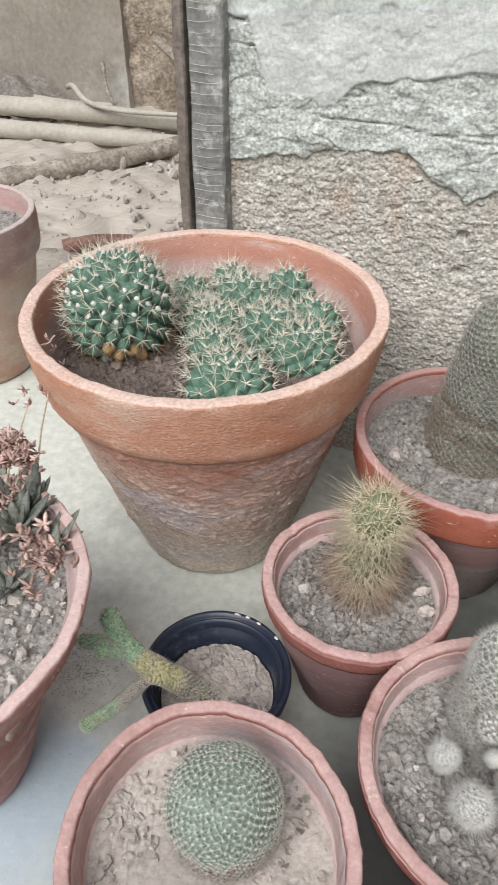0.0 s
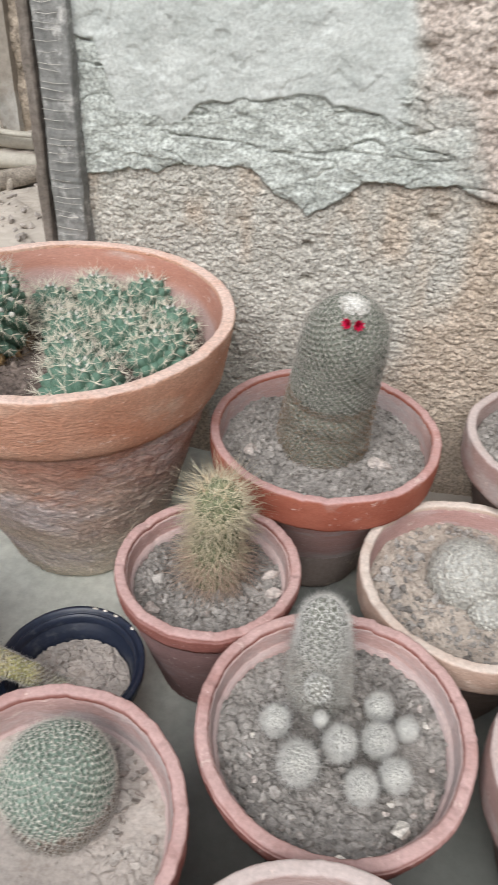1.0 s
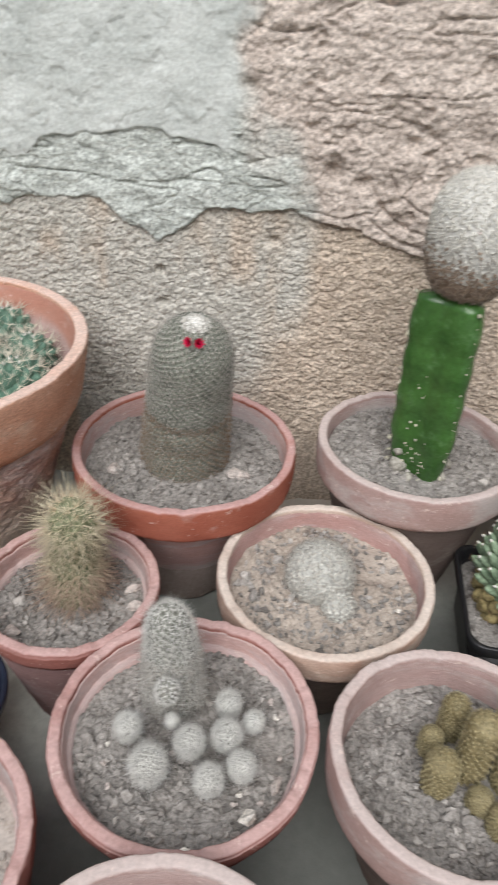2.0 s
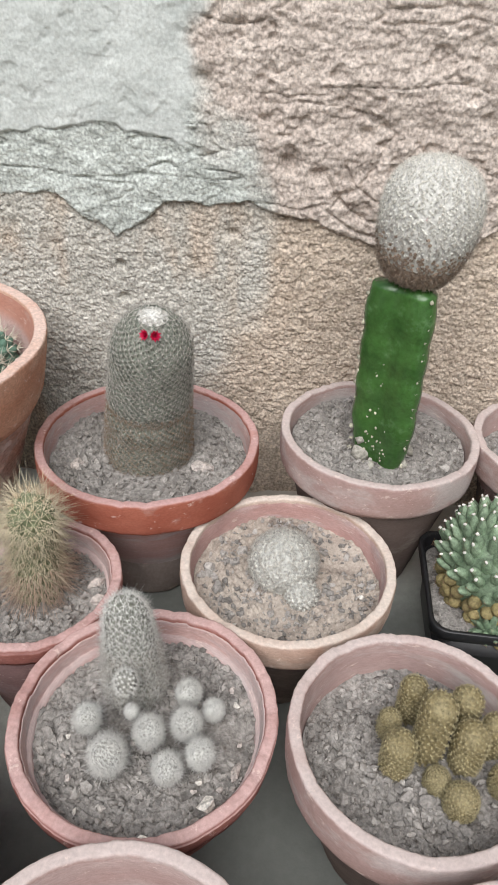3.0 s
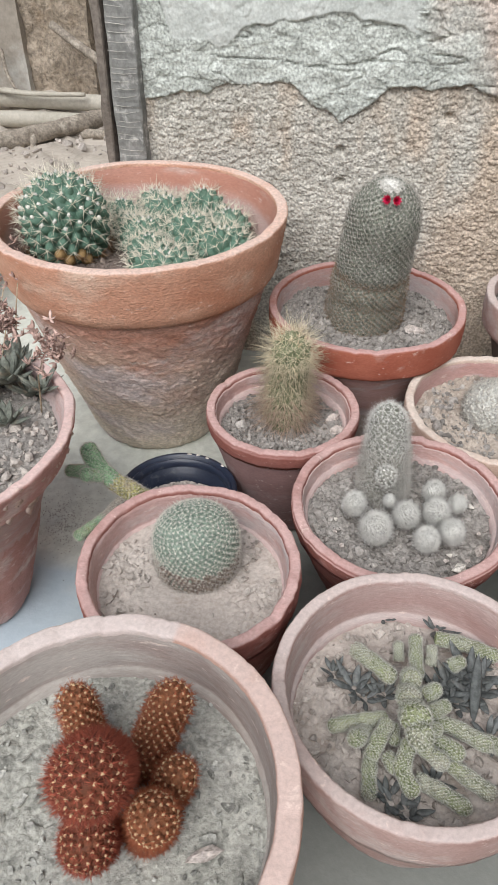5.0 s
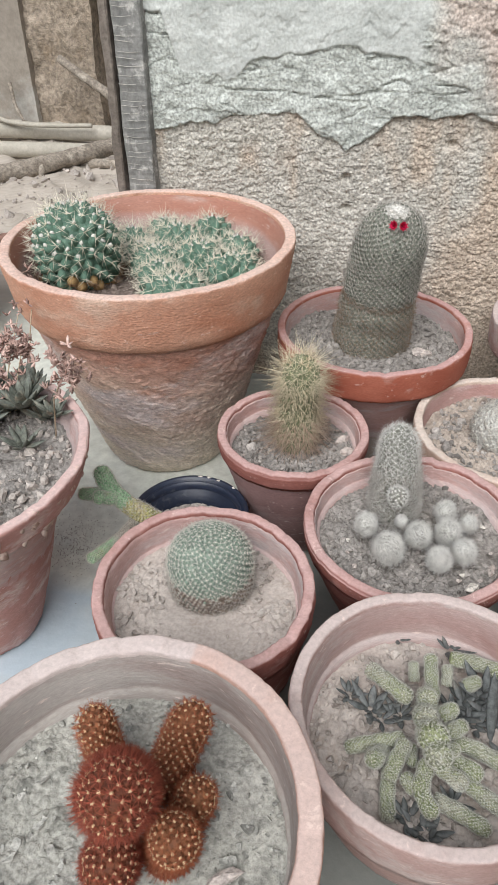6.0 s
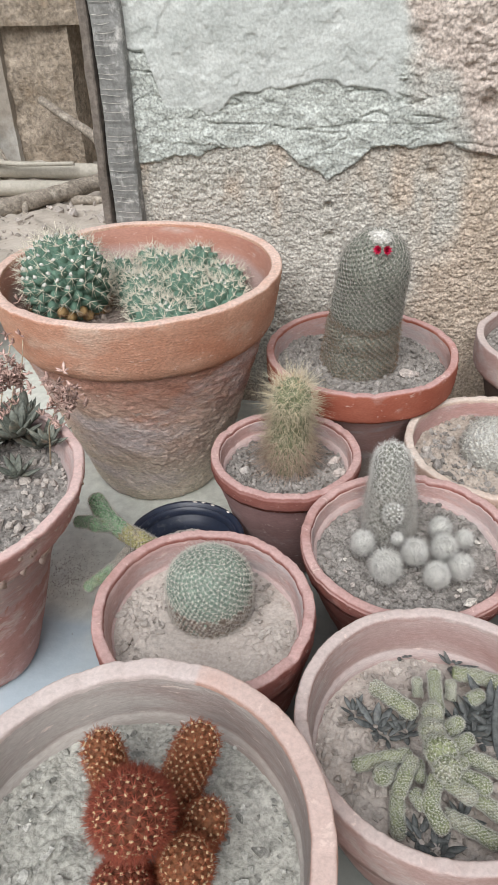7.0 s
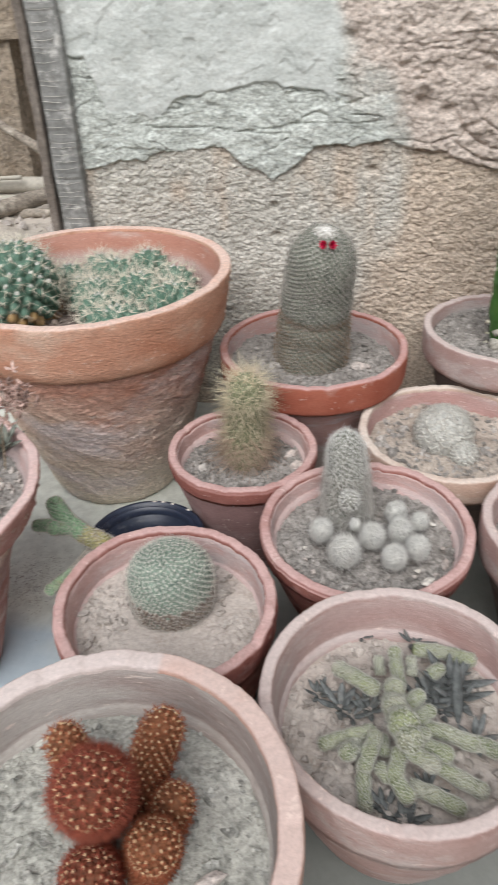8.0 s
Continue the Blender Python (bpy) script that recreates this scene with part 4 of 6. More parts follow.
CORK = material("cork", (0.19, 0.135, 0.095), (0.30, 0.225, 0.165), 90, 0.9, 0.4, 260, island=0.2)
CORK_GREY = material("cork_grey", (0.17, 0.13, 0.105), (0.29, 0.235, 0.195), 90, 0.9, 0.4, 260, island=0.3)
PETAL = material("petal", (0.50, 0.008, 0.05), (0.62, 0.02, 0.09), 120, 0.5, 0, 200, mottle=0.15)


def tubercle_mesh(mat):
    v, quads, caps = cone_template(7, 0.42)
    me = Soup().add(v, np.concatenate([quads[:, [0, 1, 2]], quads[:, [0, 2, 3]], caps])).mesh("tubercle")
    me.materials.append(mat)
    return me


TUBERCLE = tubercle_mesh(GREEN)
TUBERCLE_OLD = tubercle_mesh(material("tubercle_old", (0.24, 0.17, 0.07), (0.45, 0.28, 0.13), 60, 0.7, 0.2, 300))


# ---- the big pot: one large head and a mat of small ones ----
def star_cactus(place, R, H, n, seed, label, wool_top=True, rust=0.0, group="spiny heads in the big pot"):
    rng = np.random.default_rng(seed)
    root = thing("ball_cactus", place, label, "cactus", group)
    st = Stem([(0, 0, 0), (0, 0, H)], barrel(R, 0.72, 0.45, 0.95))
    skin = st.skin(Soup(), 28)
    P, N, up, side, hgt = st.spots(n, 0.06, 0.985)
    w = R * 2.05 / math.sqrt(n) * np.clip(1.15 - 0.55 * hgt ** 3, 0.4, 1.2)
    body = part("body", skin, GREEN, root)
    D = N + 0.2 * up
    D /= np.linalg.norm(D, axis=1, keepdims=True)
    S = np.cross(D, up)
    S /= np.linalg.norm(S, axis=1, keepdims=True)
    for k in range(n):
        ob = new("tubercle", TUBERCLE_OLD if hgt[k] + 0.10 * math.sin(k * 7.3) < rust * 0.7 else TUBERCLE)
        ob.parent = body
        m = Matrix(np.column_stack([S[k] * w[k] * 1.02, np.cross(D[k], S[k]) * w[k] * 1.02, D[k] * w[k] * 1.25]).tolist()).to_4x4()
        m.translation = Vector(P[k] - N[k] * w[k] * 0.15)
        ob.matrix_local = m
    tips = P - N * w[:, None] * 0.15 + D * w[:, None] * 1.25
    spines = Soup()
    low = hgt < rust
    spine_fans(spines, tips[~low], N[~low], up[~low], side[~low], rng, 7, 1, R * 0.06 + 0.0155, 0.00043, 0.85, 0.5)
    coat_part("spine_coat", spines, SPINE_STRAW, root, "pale straw-coloured spines")
    if low.any():
        old = spine_fans(Soup(), tips[low], N[low], up[low], side[low], rng, 11, 2, R * 0.2 + 0.009, 0.00034, 1.05, 0.4)
        coat_part("withered_spine_coat", old, SPINE_BROWN, root, "brown withered spines low on the body")
    young = hgt > (0.50 if wool_top else 0.9)
    axil = P + N * w[:, None] * 0.55 + up * w[:, None] * 0.75
    wool = spine_fans(Soup(), axil[young], N[young], up[young], side[young], rng, 20, 16, 0.0034, 0.00046, 1.1, 0.7)
    tufts(wool, axil[young], N[young], w[young] * (0.46 if wool_top else 0.34), rng)
    coat_part("wool_coat", wool, WOOL, root, "white woolly tufts")
    return root


star_cactus((-0.353, 0.535, 0.226), 0.044, 0.098, 142, 1, "big round dark-green cactus with white tufts and straw spines", rust=0.24)
for k, (x, y, r, h) in enumerate([(-0.216, 0.490, 0.034, 0.034), (-0.168, 0.565, 0.028, 0.036), (-0.266, 0.572, 0.028, 0.036), (-0.260, 0.636, 0.029, 0.040), (-0.223, 0.672, 0.023, 0.040),
                                  (-0.322, 0.632, 0.020, 0.034), (-0.212, 0.580, 0.026, 0.042), (-0.176, 0.622, 0.022, 0.036), (-0.296, 0.596, 0.018, 0.030), (-0.290, 0.675, 0.020, 0.034), (-0.248, 0.530, 0.020, 0.034)]):
    star_cactus((x, y, 0.228), r, h, 58 if r > 0.025 else 44, 20 + k, "low spiny green cactus head in a crowded mat", False)


# ---- golden-spined column ----
GOLD_SKIN = material("gold_skin", (0.15, 0.17, 0.095), (0.25, 0.275, 0.165), 60, 0.75, 0.2, 300, island=0.2)


def golden_column():
    rng = np.random.default_rng(5)
    x, y, z = at("gold", 0.0, 0.012)
    root = thing("column_cactus", (x, y, z - 0.006), "small upright cactus thick with long golden spines", "cactus")
    st = Stem([(0, 0, 0), (0.003, 0.002, 0.058), (0.006, 0.000, 0.117)], barrel(0.0205, 1.0, 0.3, 1.0, top=0.92))
    skin = st.skin(Soup(), 28)
    P, N, up, side, hgt = st.spots(240, 0.02, 0.995)
    knobs(skin, P, N, up, side, 0.0026, 0.0020)
    part("body", skin, GOLD_SKIN, root)
    mid = (hgt > 0.18) & (hgt < 0.82)
    coat_part("spine_coat", spine_fans(Soup(), P[mid], N[mid], up[mid], side[mid], rng, 9, 1, 0.024, 0.00027, 0.95, 0.5, -0.55), SPINE_HAY, root, "pale straw spines hanging down the body")
    high = hgt >= 0.70
    coat_part("crown_spine_coat", spine_fans(Soup(), P[high], N[high], up[high], side[high], rng, 7, 2, 0.030, 0.00028, 0.95, 0.5, 0.0), SPINE_HAY, root, "long straw-coloured spines round the crown")
    tip = hgt >= 0.95
    coat_part("tip_spine_coat", spine_fans(Soup(), P[tip], N[tip], up[tip], side[tip], rng, 6, 4, 0.014, 0.00026, 0.5, 0.5, 0.0), SPINE_GOLD, root, "young reddish-gold spines at the tip")
    foot = hgt < 0.42
    coat_part("withered_spine_coat", spine_fans(Soup(), P[foot], N[foot], up[foot], side[foot], rng, 5, 2, 0.034, 0.00030, 0.70, 0.5, -0.42), SPINE_RUSSET, root, "reddish-brown spines flaring out at the foot")


golden_column()


# ---- tall grey column with red flowers ----
def flower(root, P, D, size):
    th = np.linspace(0, 2 * np.pi, 9, endpoint=False)
    D = np.array(D, float) / np.linalg.norm(D)
    U = np.cross(D, [0, 0, 1.0])
    U /= np.linalg.norm(U)
    V = np.cross(U, D)
    s = Soup()
    for j, (lean, ln) in enumerate(((0.75, 1.0), (0.40, 0.95), (0.08, 0.8))):
        for t in th + j * 0.35:
            R = np.cos(t) * U + np.sin(t) * V
            S = np.cross(D, R)
            out = D * math.cos(lean) + R * math.sin(lean)
            a = np.array(P) + R * size * 0.06
            pts = [a, a + out * ln * size * 0.55 + S * size * 0.2, a + out * ln * size, a + out * ln * size * 0.55 - S * size * 0.2, a + out * ln * size * 0.55 + D * size * 0.08]
            s.add(pts, [[0, 1, 4], [1, 2, 4], [2, 3, 4], [3, 0, 4]])
    part("flower", s, PETAL, root, "small crimson flower")


TALL_SKIN = material("tall_skin", (0.135, 0.150, 0.122), (0.235, 0.25, 0.208), 60, 0.75, 0.2, 300, island=0.2)
FUR_SKIN = material("fur_skin", (0.52, 0.51, 0.47), (0.64, 0.63, 0.59), 60, 0.9, 0.3, 300, island=0.15)


def tall_column():
    rng = np.random.default_rng(7)
    x, y, z = 0.003, 0.592, 0.150
    root = thing("column_cactus", (x, y, z), "tall grey-green cactus column with two tiny crimson flowers", "cactus")
    st = Stem([(0, 0, 0), (0.007, -0.010, 0.09), (0.018, -0.030, 0.184)], barrel(0.0450, 1.0, 0.2, 1.0, top=0.84))
    for share, depth in ((0.24, 0.05), (0.40, 0.07), (0.62, 0.035)):
        st.profile[:, 1] *= 1 - depth * np.exp(-((st.profile[:, 0] / st.length - share) / 0.03) ** 2)
    skin = st.skin(Soup(), 56)
    P, N, up, side, hgt = st.spots(1750, 0.01, 0.997)
    crown = hgt > 0.985
    tips = P + N * 0.001
    tips[~crown] = knobs(skin, P[~crown], N[~crown], up[~crown], side[~crown], 0.0026, 0.0032, 0.34, 0.45)
    part("body", skin, TALL_SKIN, root)
    spines = spine_fans(Soup(), tips, N, up, side, rng, 10, 0, 0.0066, 0.00022, 1.3, 0.3)
    coat_part("spine_coat", spines, SPINE_ASH, root, "short pale grey spines")
    foot = hgt < 0.45
    old = spine_fans(Soup(), tips[foot], N[foot], up[foot], side[foot], rng, 6, 1, 0.0054, 0.00024, 1.15, 0.5)
    coat_part("withered_spine_coat", old, SPINE_BROWN, root, "brownish spines near the foot")
    cap = Stem(st.p, lambda L: [(a + 0.0010, r + 0.0003) for a, r in st.profile[-4:]])
    cap = spine_fans(cap.skin(Soup(), 24, 0.04, 3), tips[crown], N[crown], up[crown], side[crown], rng, 16, 8, 0.0034, 0.00026, 1.2, 0.6)
    coat_part("wool_coat", cap, WOOL_CAP, root, "white woolly crown")
    for fx, fy, fz, sx in ((0.0180, -0.0552, 0.1752, -0.45), (0.0250, -0.0552, 0.1750, 0.45)):
        flower(root, (fx, fy, fz), (sx, -0.85, 0.35), 0.0074)


tall_column()


# ---- the cluster: a cone with pups ----
def white_ball(place, R, H, n, seed, label, skin_mat, hair, length, foot=0.75, places=None, radial=11, width=None, name="ball_cactus", group="", crown=1.0, top=None, wool=0, central=1, thin=0.00022, extra=None, knob=0.5, spread=1.15, jitter=0.05, sleeve=None, dot=0.46):
    rng = np.random.default_rng(seed)
    root = thing(name, place, label, "cactus", group)
    st = Stem(places or [(0, 0, 0), (0, 0, H)], barrel(R, foot, 0.4, crown, top))
    skin = st.skin(Soup(), 28)
    P, N, up, side, hgt = st.spots(n, 0.03, 1 - 0.4 / n, jitter, seed)
    w = width or R * 1.5 / math.sqrt(n)
    dry = hgt < (sleeve[0] + rng.normal(0, 0.03, n) if sleeve else -1)
    tips = P + N * w * knob
    knobs(skin, P[~dry], N[~dry], up[~dry], side[~dry], w, w * knob, 0.4, 0.2)
    part("body", skin, skin_mat, root)
    if sleeve:
        worn = Stem(places or [(0, 0, 0), (0, 0, H)], lambda L: [(a, r + 0.0004) for a, r in st.profile if a < (sleeve[0] + 0.02) * L]).skin(Soup(), 28, 0.03, seed)
        knobs(worn, P[dry], N[dry], up[dry], side[dry], w * 1.1, w * knob * 1.2, 0.4, 0.0)
        part("withered_foot", worn, sleeve[1], root, sleeve[2])
    coat_part("spine_coat", spine_fans(Soup(), tips[~dry], N[~dry], up[~dry], side[~dry], rng, radial, central, length, thin, spread, 0.35), hair, root)
    if wool:
        t = hgt > wool
        coat_part("wool_coat", tufts(Soup(), tips[t], N[t], w * dot, rng), AREOLE, root, "cream woolly dots")
    if extra:
        low = hgt < extra[0]
        coat_part("withered_spine_coat", spine_fans(Soup(), tips[low], N[low], up[low], side[low], rng, 7, 1, length * 1.1, thin, 1.1, 0.5), extra[1], root, extra[2])
    return root


DOME_SKIN = material("dome_skin", (0.42, 0.415, 0.38), (0.54, 0.535, 0.495), 60, 0.9, 0.3, 300, island=0.2)
CONE_SKIN = material("cone_skin", (0.15, 0.152, 0.125), (0.26, 0.262, 0.225), 60, 0.85, 0.2, 300, island=0.2)
PUP_SKIN = material("pup_skin", (0.21, 0.205, 0.18), (0.33, 0.325, 0.29), 60, 0.85, 0.2, 300, island=0.2)
PUPS = "pups round the grey cone cactus"
white_ball((0.056, 0.314, 0.118), 0.0245, 0.106, 640, 31, "grey-white cone cactus furred with fine spines", CONE_SKIN, SPINE_SNOW, 0.0085, 0.98, [(0, 0, 0), (-0.001, 0.0, 0.05), (-0.004, 0.002, 0.104)], 11, top=0.68, spread=1.05, thin=0.00016, central=1, knob=0.5, jitter=0.03, name="cone_cactus", extra=(0.6, SPINE_GREY, "dull grey spines on the lower part"))
for k, (x, y, r) in enumerate([(0.033, 0.266, 0.0125), (0.055, 0.240, 0.0168), (0.080, 0.262, 0.0138), (0.064, 0.276, 0.0065), (0.103, 0.298, 0.0118), (0.106, 0.272, 0.0140), (0.099, 0.236, 0.0130), (0.120, 0.250, 0.0126), (0.124, 0.286, 0.0095)]):
    white_ball((x, y, 0.150 - r * 0.80 - 0.003), r * 0.62, r * 1.40, 150, 40 + k, "small round grey-white furry pup", PUP_SKIN, SPINE_SNOW, r * 0.56, 0.7, radial=12, group=PUPS, spread=1.1, thin=0.00016, central=1, knob=0.4, jitter=0.03)
white_ball((0.058, 0.286, 0.158), 0.0075, 0.017, 80, 60, "small furry pup sprouting from the cone", PUP_SKIN, SPINE_SNOW, 0.004, 0.6, group=PUPS, spread=0.85, thin=0.00018, central=3)

# ---- white dome with one offset ----
white_ball((0.164, 0.466, 0.110), 0.0335, 0.052, 800, 61, "white woolly dome cactus half sunk in sand", DOME_SKIN, SPINE_ASH, 0.0036, 0.85, radial=9, knob=0.3, thin=0.00016, jitter=0.15, spread=1.0, central=2, name="dome_cactus")
white_ball((0.184, 0.434, 0.112), 0.0155, 0.026, 120, 62, "small white offset beside the dome", DOME_SKIN, SPINE_ASH, 0.0034, 0.85, radial=12, name="dome_cactus")

# ---- blue-green globe ----
white_ball((-0.089, 0.178, 0.125), 0.0345, 0.064, 900, 63, "blue-green globe cactus with spiral rows of short spines", GREEN_BLUE, SPINE_WHITE, 0.0042, 0.95, radial=8, crown=0.8, name="globe_cactus", extra=(0.42, SPINE_ASH, "dull dry spines round the foot"), thin=0.00021, knob=1.0, spread=1.2, jitter=0, sleeve=(0.42, CORK_GREY, "dry grey-brown band round the foot"))

# ---- olive fingers ----
for k, (x, y, r, h) in enumerate([(0.285, 0.286, 0.0122, 0.074), (0.261, 0.272, 0.0116, 0.044), (0.274, 0.318, 0.0100, 0.048), (0.257, 0.300, 0.0080, 0.030), (0.314, 0.314, 0.0112, 0.048), (0.312, 0.281, 0.0118, 0.052), (0.290, 0.262, 0.0088, 0.022), (0.305, 0.248, 0.0114, 0.027), (0.334, 0.296, 0.0108, 0.044), (0.338, 0.266, 0.0100, 0.028)]):
    white_ball((x, y, 0.119), r, h, 260, 70 + k, "stubby olive-yellow cactus finger" if h > 0.03 else "short round olive-yellow cactus pup", OLIVE, SPINE_OLIVE, 0.0026, 0.8, radial=13, name="finger_cactus", group="olive fingers in one pot", thin=0.00015, knob=0.5, jitter=0.04)

# ---- rust-red columns ----
REDS = "rust-red columns in one pot"
for k, (a, b, r, lab) in enumerate([((-0.087, -0.024, 0.16), (-0.042, -0.094, 0.320), 0.0130, "tallest rust-red spiny column with a rounded tip"), ((-0.095, -0.022, 0.16), (-0.109, -0.004, 0.214), 0.0092, "short rust-orange column with yellow-brown tip"),
                                    ((-0.066, -0.018, 0.16), (-0.046, 0.010, 0.218), 0.0102, "short leaning rust-red spiny column"), ((-0.046, -0.032, 0.16), (-0.033, -0.030, 0.202), 0.0090, "small rust-red pup beside the columns"),
                                    ((-0.050, -0.050, 0.16), (-0.036, -0.062, 0.214), 0.0114, "stout rust-red pup beside the columns"), ((-0.078, -0.060, 0.16), (-0.066, -0.083, 0.212), 0.0120, "rust-red column near the rim")]):
    a, b = Vector(a), Vector(b)
    m = (a + b) / 2
    d = [tuple(v - a) for v in (a, m + Vector((0, 0.004, 0.004)), b)]
    white_ball(tuple(a), r, 0, int(2 * math.pi * r * (b - a).length / 1.7e-5), 90 + k, lab, RUST if k in (0, 5) else RUST_PALE, SPINE_RUST if k in (0, 5) else SPINE_AMBER, 0.0056 if k == 0 else 0.0046, 0.85, d, 14, name="column_cactus", group=REDS, crown=1.1, thin=0.00017, wool=0.62 if k in (0, 5) else 0.12, knob=0.8, spread=1.05, central=5, jitter=0.02, width=0.0023, dot=0.56, extra=(1.1 if k in (0, 5) else 0.5, SPINE_EMBER, "dark red fuzz between the dots"))

# ---- the grafted cactus ----
def grafted():
    root = thing("grafted_cactus", (0.258, 0.600, 0.172), "white furry cactus ball grafted on a green three-sided stem", "cactus")
    th = np.linspace(0, 2 * np.pi, 72, endpoint=False)
    rows = np.linspace(0, 1, 40)
    v = []
    for k in rows:
        c = np.array([-0.005, -0.016, 0]) * k + np.array([0, 0, 0.208 * k])
        size = 0.036 * (0.80 + 0.20 * smoothstep(0, 0.25, k)) * (1 - 0.12 * smoothstep(0.9, 1.0, k))
        wob = 1 + 0.05 * np.abs(np.sin(k * 17.0))
        tri = (0.60 + 0.40 * np.abs(np.cos(1.5 * (th + np.pi / 2 - 0.5))) ** 2.2) * wob
        shrink = 0.02 if k == 1 else 1
        v.append(np.stack([c[0] + size * shrink * tri * np.cos(th), c[1] + size * shrink * tri * np.sin(th), np.full(72, c[2] + (0.003 if k == 1 else 0))], 1))
    part("stem", Soup().add(np.concatenate(v), grid_faces(40, 72, True)), STEM_GREEN, root, "glossy dark green three-sided stem")
    rng = np.random.default_rng(3)
    scars = Soup()
    for e in range(3):
        ang = -np.pi / 2 + 0.5 + e * 2 * np.pi / 3
        kk = np.linspace(0.04, 0.97, 15) + rng.normal(0, 0.012, 15)
        P = np.stack([-0.005 * kk + 0.0355 * np.cos(ang), -0.016 * kk + 0.0355 * np.sin(ang), 0.208 * kk], 1)
        tufts(scars, P, None, rng.uniform(0.0010, 0.0030, 15) * (1.7 if e == 2 else 1.0), rng)
        spikes(scars, np.repeat(P, 3, 0), np.array([np.cos(ang), np.sin(ang), 0.3]) + rng.normal(0, 0.5, (45, 3)), 0.004, 0.0003)
    P = np.stack([rng.uniform(-0.026, 0.006, 60), rng.uniform(-0.030, -0.022, 60), 0.13 * rng.uniform(0, 1, 60) ** 1.5], 1)
    tufts(scars, P, None, rng.uniform(0.0006, 0.0020, 60), rng)
    coat_part("scar_tissue", scars, CORK_PALE, root, "pale corky scars and stubs on the edges")
    for px, py, pz, size in ((-0.024, -0.012, 0.014, 0.013), (0.018, -0.018, 0.008, 0.011), (-0.016, -0.022, 0.004, 0.011), (-0.026, -0.010, 0.030, 0.008), (0.026, -0.006, 0.016, 0.010)):
        part("old_bark", tufts(Soup(), np.array([[px, py, pz]]), None, np.array([size]), rng), GREY_SKIN, root, "grey shrivelled skin at the foot")
    st = Stem([(-0.004, -0.017, 0.208), (0.001, -0.020, 0.262), (0.003, -0.022, 0.314)], lambda L: [(L * a, 0.0395 * r) for a, r in ((0.0, 0.50), (0.03, 0.64), (0.10, 0.79), (0.20, 0.91), (0.34, 1.02), (0.48, 1.06), (0.62, 1.06), (0.74, 1.01), (0.84, 0.89), (0.92, 0.69), (0.97, 0.44), (1.0, 0.02))])
    skin = st.skin(Soup(), 40)
    P, N, up, side, hgt = st.spots(2300, 0.02, 0.995, 0.05, 9)
    low = hgt < 0.34 + rng.normal(0, 0.06, len(hgt))
    tips = P + N * 0.0008
    knobs(skin, P[~low], N[~low], up[~low], side[~low], 0.0013, 0.0008, 0.4, 0.2)
    graft = part("scion", skin, FUR_SKIN, root, "white furry ball on top")
    low_st = Stem([(-0.004, -0.017, 0.208), (0.001, -0.020, 0.262), (0.003, -0.022, 0.314)], lambda L: [(a, r + 0.0006) for a, r in st.profile if a < 0.30 * L])
    husk = low_st.skin(Soup(), 40, 0.02, 4)
    knobs(husk, P[low], N[low], up[low], side[low], 0.0019, 0.0013, 0.4, 0.2)
    part("scion_base", husk, CORK, root, "brown dry underside of the ball")
    high = ~low & (hgt > 0.52 + rng.normal(0, 0.06, len(hgt)))
    mid = ~low & ~high
    coat_part("spine_coat", spine_fans(Soup(), tips[high], N[high], up[high], side[high], rng, 8, 1, 0.0036, 0.00015, 1.1, 0.6), SPINE_WHITE, graft, "dense white spines")
    coat_part("grey_spine_coat", spine_fans(Soup(), tips[mid], N[mid], up[mid], side[mid], rng, 8, 1, 0.0036, 0.00016, 1.1, 0.6), SPINE_GREY, graft, "dull grey spines round the middle")
    coat_part("withered_spine_coat", spine_fans(Soup(), tips[low], N[low], up[low], side[low], rng, 7, 1, 0.0040, 0.00018, 1.1, 0.6), SPINE_BARK, graft, "brown spines under the ball")
    flower(graft, (-0.006, -0.059, 0.274), (0, -1, 0.4), 0.0032)
    flower(graft, (0.014, -0.056, 0.270), (0.3, -1, 0.3), 0.003)


STEM_GREEN = material("stem_green", (0.028, 0.085, 0.018), (0.06, 0.155, 0.035), 30, 0.24, 0.15, 200, stain=((0.10, 0.20, 0.08), 60, 0.2), mottle=0.15, gloss=0.5)
CORK_PALE = material("cork_pale", (0.42, 0.40, 0.30), (0.58, 0.55, 0.44), 90, 0.9, 0.3, 260, island=0.2)
grafted()

# ---- snaking green fingers ----
FINGER = material("finger_green", (0.15, 0.175, 0.090), (0.315, 0.340, 0.200), 40, 0.7, 0.2, 300, stain=((0.36, 0.345, 0.29), 24, 0.5), island=0.15)
SPINE_NET = spine_mat("spine_net", (0.64, 0.645, 0.57))


def beaded(r, wave, step):
    """A stem swelling and narrowing along its length."""

    def make(L):
        plain = barrel(r, 0.8, 0.15, 0.9)(L)
        a = np.linspace(0, L, 60)
        rr = np.interp(a, [p[0] for p in plain], [p[1] for p in plain])
        return list(zip(a, rr * (1 - wave + wave * np.abs(np.sin(np.pi * (a / step + 0.3))))))

    return make


def finger(root, places, r, seed, mat=None, hair=None, name="branch", wave=0.12, girth=0.53):
    rng = np.random.default_rng(seed)
    r = r * girth
    st = Stem(places, beaded(r, wave, r * 3.2))
    skin = st.skin(Soup(), 20, 0.14, seed)
    n = int(st.length / r * 38) + 44
    P, N, up, side, hgt = st.spots(n, 0.01, 0.995, 0.05, seed)
    tips = knobs(skin, P, N, up, side, r * 0.23, r * 0.25, 0.5, 0.25, 4)
    ob = part(name, skin, mat or FINGER, root)
    coat_part("spine_coat", spine_fans(Soup(), tips, N, up, side, rng, 8, 1, r * 0.42, 0.00015, 1.2, 0.9), hair or SPINE_NET, ob, "net of short curled white spines")
    return ob


